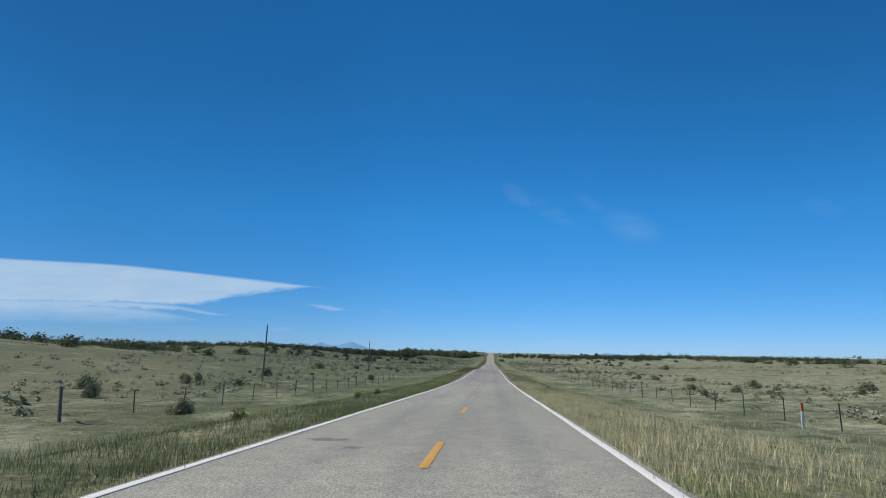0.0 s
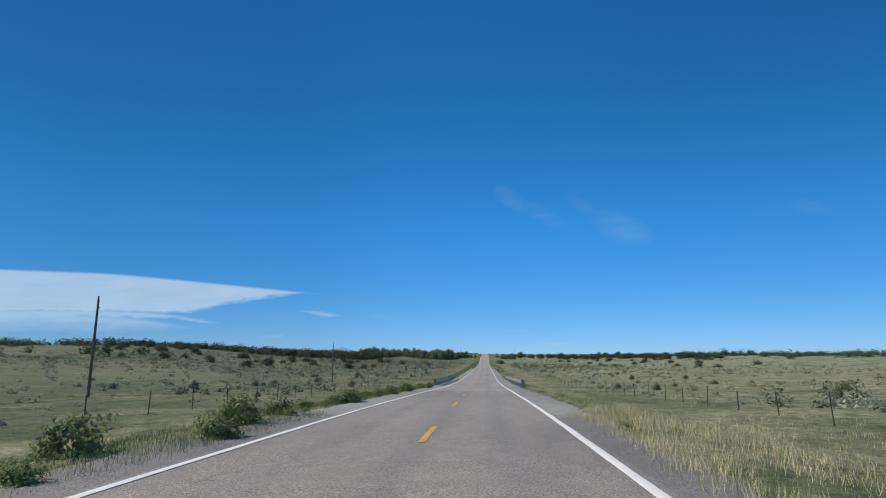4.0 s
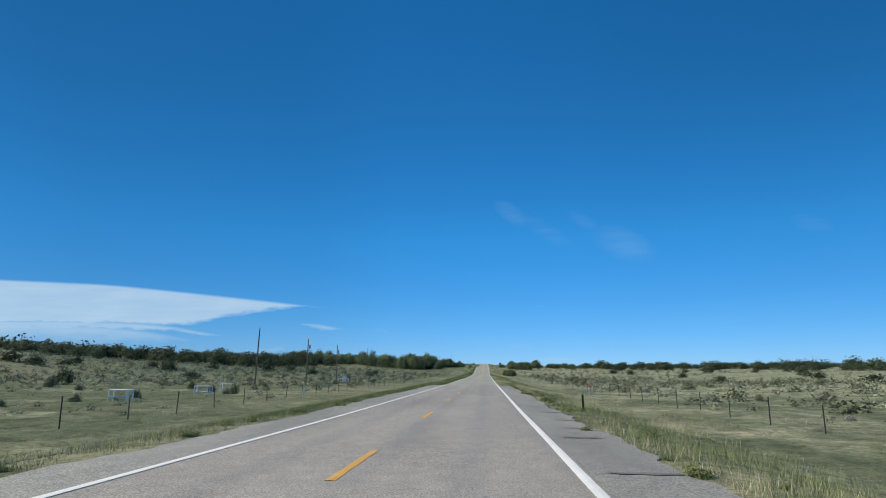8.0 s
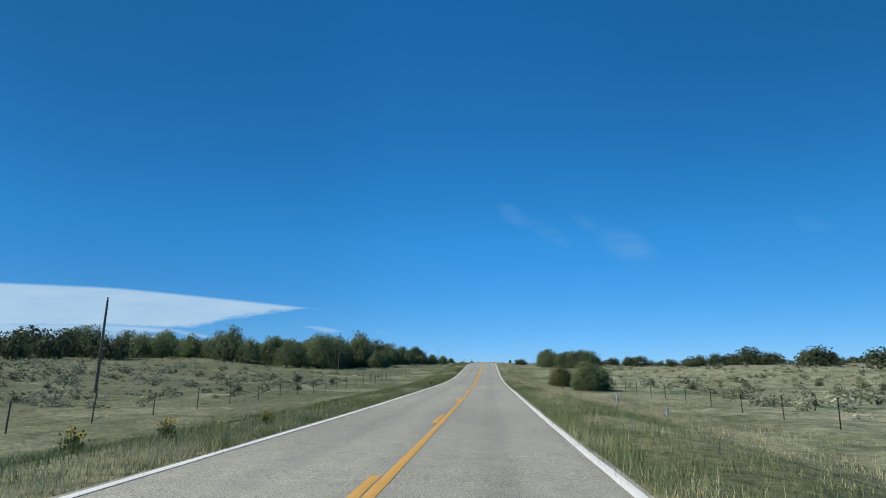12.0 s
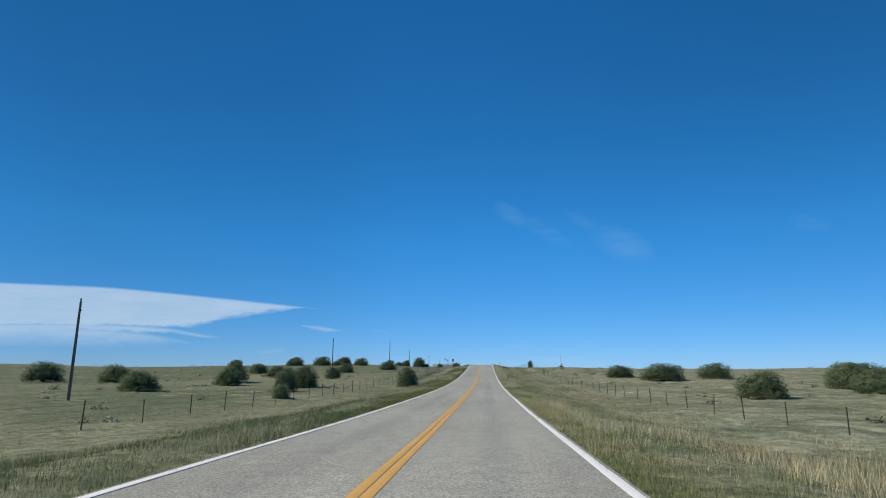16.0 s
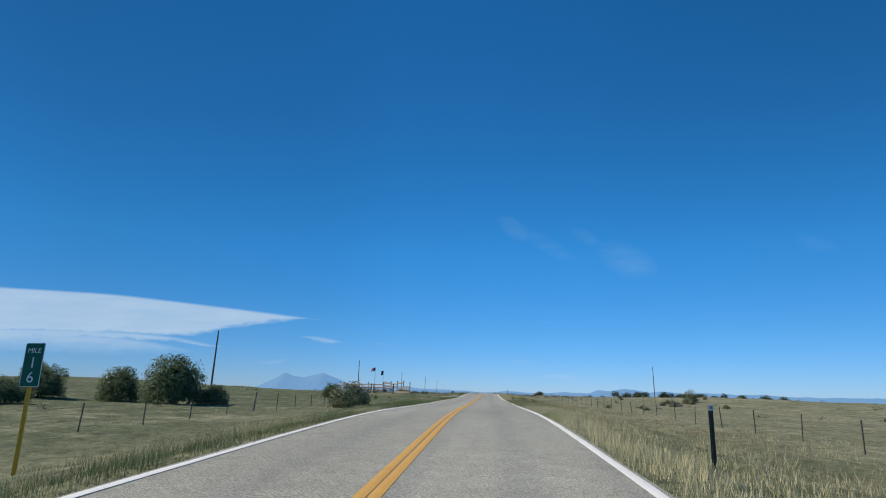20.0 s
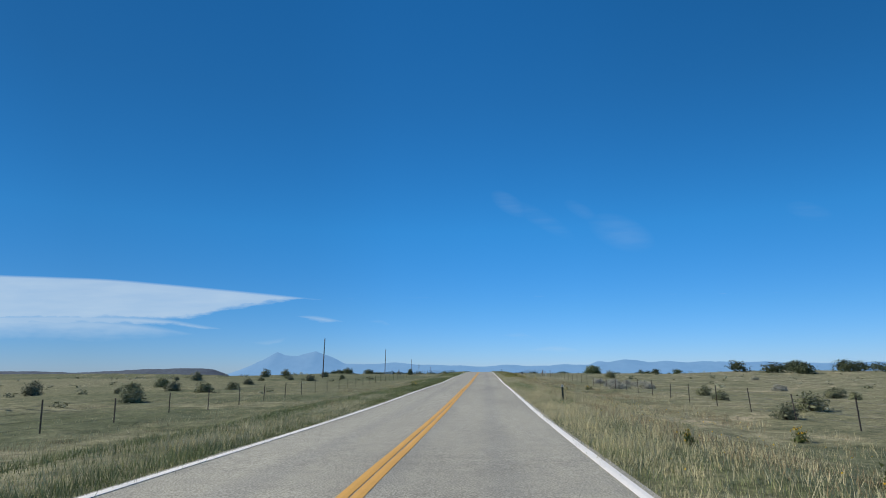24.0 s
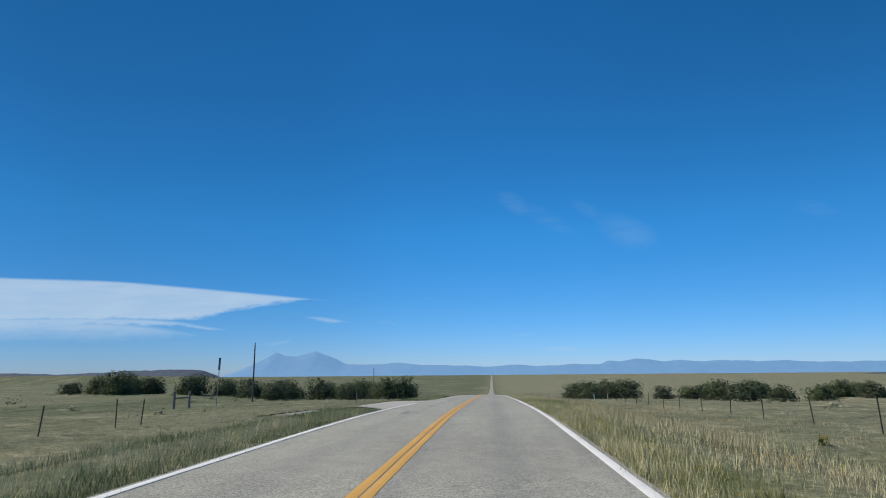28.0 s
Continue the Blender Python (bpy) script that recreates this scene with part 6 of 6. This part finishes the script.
def bare_bank(x0, x1, y0, y1, cut, seed, label, mat=SHALE):
    """Crumbling bare ground on a cut bank, with ragged edges."""
    step = 0.17
    nx, ny = int((x1 - x0) / step), int((y1 - y0) / step)
    xs = x0 + step * np.arange(nx + 1)
    ys = y0 + step * np.arange(ny + 1)
    X, Y = np.meshgrid(xs, ys)
    Z = ground_z(X, Y)
    vs, keep = [], []
    for i in range(ny + 1):
        for j in range(nx + 1):
            n = noise.fractal(Vector((X[i, j] * 1.5, Y[i, j] * 0.8, seed)), 0.8, 2.1, 5)
            rim = min(j, nx - j) / nx * 1.6 + min(i, ny - i) / ny * 0.8 - 0.55
            keep.append(n * 0.8 + rim)
            vs.append((X[i, j], Y[i, j], Z[i, j] + 0.035 + 0.05 * max(n, -0.1) + 0.06 * noise.noise(Vector((X[i, j] * 3, Y[i, j] * 3, seed))) + 0.05 * abs(noise.noise(Vector((X[i, j] * 7, Y[i, j] * 7, seed))))))
    m = nx + 1
    fs = [(i * m + j, i * m + j + 1, (i + 1) * m + j + 1, (i + 1) * m + j) for i in range(ny) for j in range(nx) if keep[i * m + j] > cut and keep[(i + 1) * m + j + 1] > cut - 0.2]
    return tagged(new("cut_bank", mesh_from("cut_bank", vs, fs, mat)), label, "bank", kind="structure")


PALE_BANK = simple("pale_bank", (0.30, 0.26, 0.20), (0.56, 0.50, 0.40), 1.6, 0.95, 0, 0.5, 0.03)
bare_bank(-10.6, -8.0, 610, 627, 0.34, 2.0, "crumbling grey shale on the cut bank")
bare_bank(-10.4, -6.8, 645, 667, 0.26, 3.0, "crumbling grey shale on the cut bank")
bare_bank(9.0, 14.0, 671, 681, 0.02, 8.0, "pale crumbling limestone bank by a small juniper", PALE_BANK)
bare_bank(-8.2, -5.4, 640, 668, 0.42, 17.0, "bare pale stony ground beside the road", PALE_BANK)
bare_bank(8.0, 13.0, 650, 668, 0.42, 11.0, "pale crumbling limestone bank by a small juniper", PALE_BANK)
bare_bank(5.0, 11, 526, 541, 0.4, 5.0, "bare stony ground beside the road")
rocks(60, -10.2, -7.6, 611, 627, 0.08, 0.26, "dark broken shale in the road cutting")
rocks(110, -10.2, -6.1, 645, 668, 0.09, 0.34, "dark broken shale in the road cutting")
rocks(30, -9.8, -6.4, 612, 640, 0.08, 0.24, "pale broken limestone in the road cutting")
rocks(16, -10, -5.6, 640, 664, 0.08, 0.22, "pale broken limestone in the road cutting")
rocks(22, 6.5, 11, 531, 539, 0.1, 0.3, "pale broken limestone in the road cutting")
rocks(26, 6.5, 13, 608, 640, 0.07, 0.2, "pale broken limestone in the road cutting")
rocks(46, 7, 14, 648, 684, 0.08, 0.22, "pale broken limestone in the road cutting")
rocks(14, 10, 18, 664, 690, 0.12, 0.35, "pale broken limestone in the road cutting")
def rubble(x0, x1, y0, y1, n, lo, hi, mat, seed, label):
    """Small broken stones, half sunk, thicker towards the middle of the strip."""
    rng = np.random.default_rng(seed)
    x = x0 + (x1 - x0) * rng.beta(1.6, 1.6, n)
    y = y0 + (y1 - y0) * rng.random(n)
    y += 1.2 * np.sin(x * 2.1 + 3 * np.sin(y * 0.7))
    z = ground_z(x, y)
    corner = np.array([(1, 0, 0), (0, 1, 0), (-1, 0, 0), (0, -1, 0), (0.1, 0.1, 0.4)])
    tri = np.array([(0, 1, 4), (1, 2, 4), (2, 3, 4), (3, 0, 4)])
    v = corner[None] * rng.uniform(0.6, 1.3, (n, 5, 3)) * (lo + (hi - lo) * rng.random(n) ** 3)[:, None, None]
    q = rng.uniform(0, 6.283, n)
    c, s = np.cos(q)[:, None], np.sin(q)[:, None]
    vx = v[..., 0] * c - v[..., 1] * s + x[:, None]
    vy = v[..., 0] * s + v[..., 1] * c + y[:, None]
    p = np.stack([vx, vy, v[..., 2] + z[:, None] - 0.01], -1)
    return tagged(new("rubble", tri_mesh("rubble", p[:, tri].reshape(-1, 3), mat)), label, "rubble", kind="stuff")


PALE_STONE = leafy("broken_limestone", (0.17, 0.15, 0.12), (0.28, 0.25, 0.205), (0.42, 0.39, 0.33), 0, 0.0)
DARK_STONE = leafy("broken_shale", (0.13, 0.12, 0.105), (0.24, 0.22, 0.19), (0.36, 0.33, 0.29), 0, 0.0)
rubble(-10.5, -7.4, 609, 629, 1600, 0.02, 0.14, DARK_STONE, 5, "small broken shale on the cut bank")
rubble(-10.5, -5.4, 643, 670, 4200, 0.02, 0.16, DARK_STONE, 1, "small broken shale on the cut bank")
rubble(-9.8, -5.4, 612, 668, 1500, 0.02, 0.09, PALE_STONE, 2, "small pale stones on the cut bank")
rubble(5.8, 12.5, 606, 690, 3200, 0.02, 0.09, PALE_STONE, 3, "small pale stones on the cut bank")
rubble(8.0, 12.8, 614, 640, 2200, 0.03, 0.12, PALE_STONE, 6, "small pale stones below the fence")
rubble(5.2, 12.0, 526, 572, 900, 0.02, 0.08, PALE_STONE, 4, "small pale stones beside the road")
for x, y, s in [(-13.6, 597, 1.7), (7.5, 451.0, 1.7), (-15.5, 598.5, 1.3)]:
    d = empty("dead_branch", pose(x, y, g(x, y) + 0.02), "bleached dead juniper branches lying in the grass", "deadwood")
    r = random.Random(int(x * 10))
    for k in range(9):
        q = r.uniform(-0.8, 0.8) + (0 if k % 2 else 3.14)
        ln = s * r.uniform(0.35, 0.7)
        pts = [(0, 0, 0.02), (ln * 0.5 * math.cos(q), ln * 0.5 * math.sin(q), 0.12 + 0.15 * r.random()), (ln * math.cos(q + 0.3), ln * math.sin(q + 0.3), 0.1 + 0.5 * r.random())]
        part("branch", tube("branch", pts, [0.04, 0.026, 0.01], BLEACHED, 6), d)

# ---- far buildings, hills and mountains ----
shed_w = simple("white_siding", (0.66, 0.66, 0.64), (0.76, 0.76, 0.74), 2, 0.6, 0, 0)
shed_r = simple("metal_roof", (0.30, 0.31, 0.33), (0.42, 0.43, 0.45), 2, 0.45, 0.4, 0)


def shed(x, y, w, d, h, label):
    s = empty("ranch_shed", pose(x, y, g(x, y), 0, 0, rnd.uniform(-25, 25)), label, "shed", "far ranch sheds")
    part("wall", box("wall", (w, d, h), shed_w, 0.02, (0, 0, h / 2 - 0.1)), s)
    vs = [(-w * 0.54, -d * 0.56, h - 0.1), (w * 0.54, -d * 0.56, h - 0.1), (w * 0.54, d * 0.56, h - 0.1), (-w * 0.54, d * 0.56, h - 0.1), (-w * 0.54, 0, h + d * 0.25), (w * 0.54, 0, h + d * 0.25)]
    part("roof", mesh_from("roof", vs, [(0, 1, 5, 4), (2, 3, 4, 5), (0, 4, 3), (1, 2, 5), (0, 3, 2, 1)], shed_r), s)
    part("door", box("door", (w * 0.3, 0.06, h * 0.7), STEEL_POST, 0.01, (w * 0.1, -d / 2 - 0.02, h * 0.35)), s)


shed(-165, 360, 3.4, 2.4, 1.6, "white house far off among the junipers")


def ridge(name, y, base, pts, depth, mat, label, rough, seed):
    """A far range: its crest drawn through a few heights (x, z), roughened, with slopes that come forward."""
    xs = np.linspace(pts[0][0], pts[-1][0], 420)
    zs = np.interp(xs, [p[0] for p in pts], [p[1] for p in pts])
    rows = 7
    vs, fs = [], []
    for j in range(rows):
        f = j / (rows - 1)
        for x, z in zip(xs, zs):
            n = noise.fractal(Vector((x / (rough * 14), f * 2.2, seed)), 0.8, 2.2, 6)
            top = z + n * rough * (0.45 if j == rows - 1 else 1.0)
            vs.append((x + n * rough * 2 * (1 - f), y - depth * (1 - f), base + (top - base) * f ** 1.15))
    m = len(xs)
    for j in range(rows - 1):
        for i in range(m - 1):
            fs.append((j * m + i, j * m + i + 1, (j + 1) * m + i + 1, (j + 1) * m + i))
    return tagged(new(name, mesh_from(name, vs, fs, mat, True)), label, "mountains", kind="structure")


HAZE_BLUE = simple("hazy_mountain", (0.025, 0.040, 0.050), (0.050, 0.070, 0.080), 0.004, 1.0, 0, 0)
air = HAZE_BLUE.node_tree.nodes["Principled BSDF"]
# The slopes glow blue in place of haze in the air before them.
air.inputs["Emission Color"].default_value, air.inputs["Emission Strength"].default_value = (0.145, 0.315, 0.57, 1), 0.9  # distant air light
# Bluish: distance haze is mixed into the scrub's base colour.
MESA = simple("hazed_mesa_scrub", (0.050, 0.072, 0.105), (0.085, 0.108, 0.140), 0.01, 1.0, 0, 0)
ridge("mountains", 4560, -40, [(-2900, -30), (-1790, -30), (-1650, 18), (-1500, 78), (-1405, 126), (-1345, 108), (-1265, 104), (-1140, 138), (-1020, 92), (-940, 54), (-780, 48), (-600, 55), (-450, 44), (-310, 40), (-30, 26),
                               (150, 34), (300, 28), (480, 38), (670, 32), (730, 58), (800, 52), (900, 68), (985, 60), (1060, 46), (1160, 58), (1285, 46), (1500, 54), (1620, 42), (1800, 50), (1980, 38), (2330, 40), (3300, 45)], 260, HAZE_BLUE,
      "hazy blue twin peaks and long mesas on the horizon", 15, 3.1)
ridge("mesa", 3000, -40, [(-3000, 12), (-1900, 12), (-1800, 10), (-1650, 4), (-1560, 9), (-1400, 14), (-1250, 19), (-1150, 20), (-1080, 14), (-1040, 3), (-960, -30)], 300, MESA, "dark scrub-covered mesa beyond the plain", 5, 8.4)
ridge("plain_rise", 2650, -40, [(-3200, 3), (-1700, 1), (-1250, 2), (-900, -4), (-600, -30)], 300, LAND, "pale grassy rise far across the plain", 2, 2.7)
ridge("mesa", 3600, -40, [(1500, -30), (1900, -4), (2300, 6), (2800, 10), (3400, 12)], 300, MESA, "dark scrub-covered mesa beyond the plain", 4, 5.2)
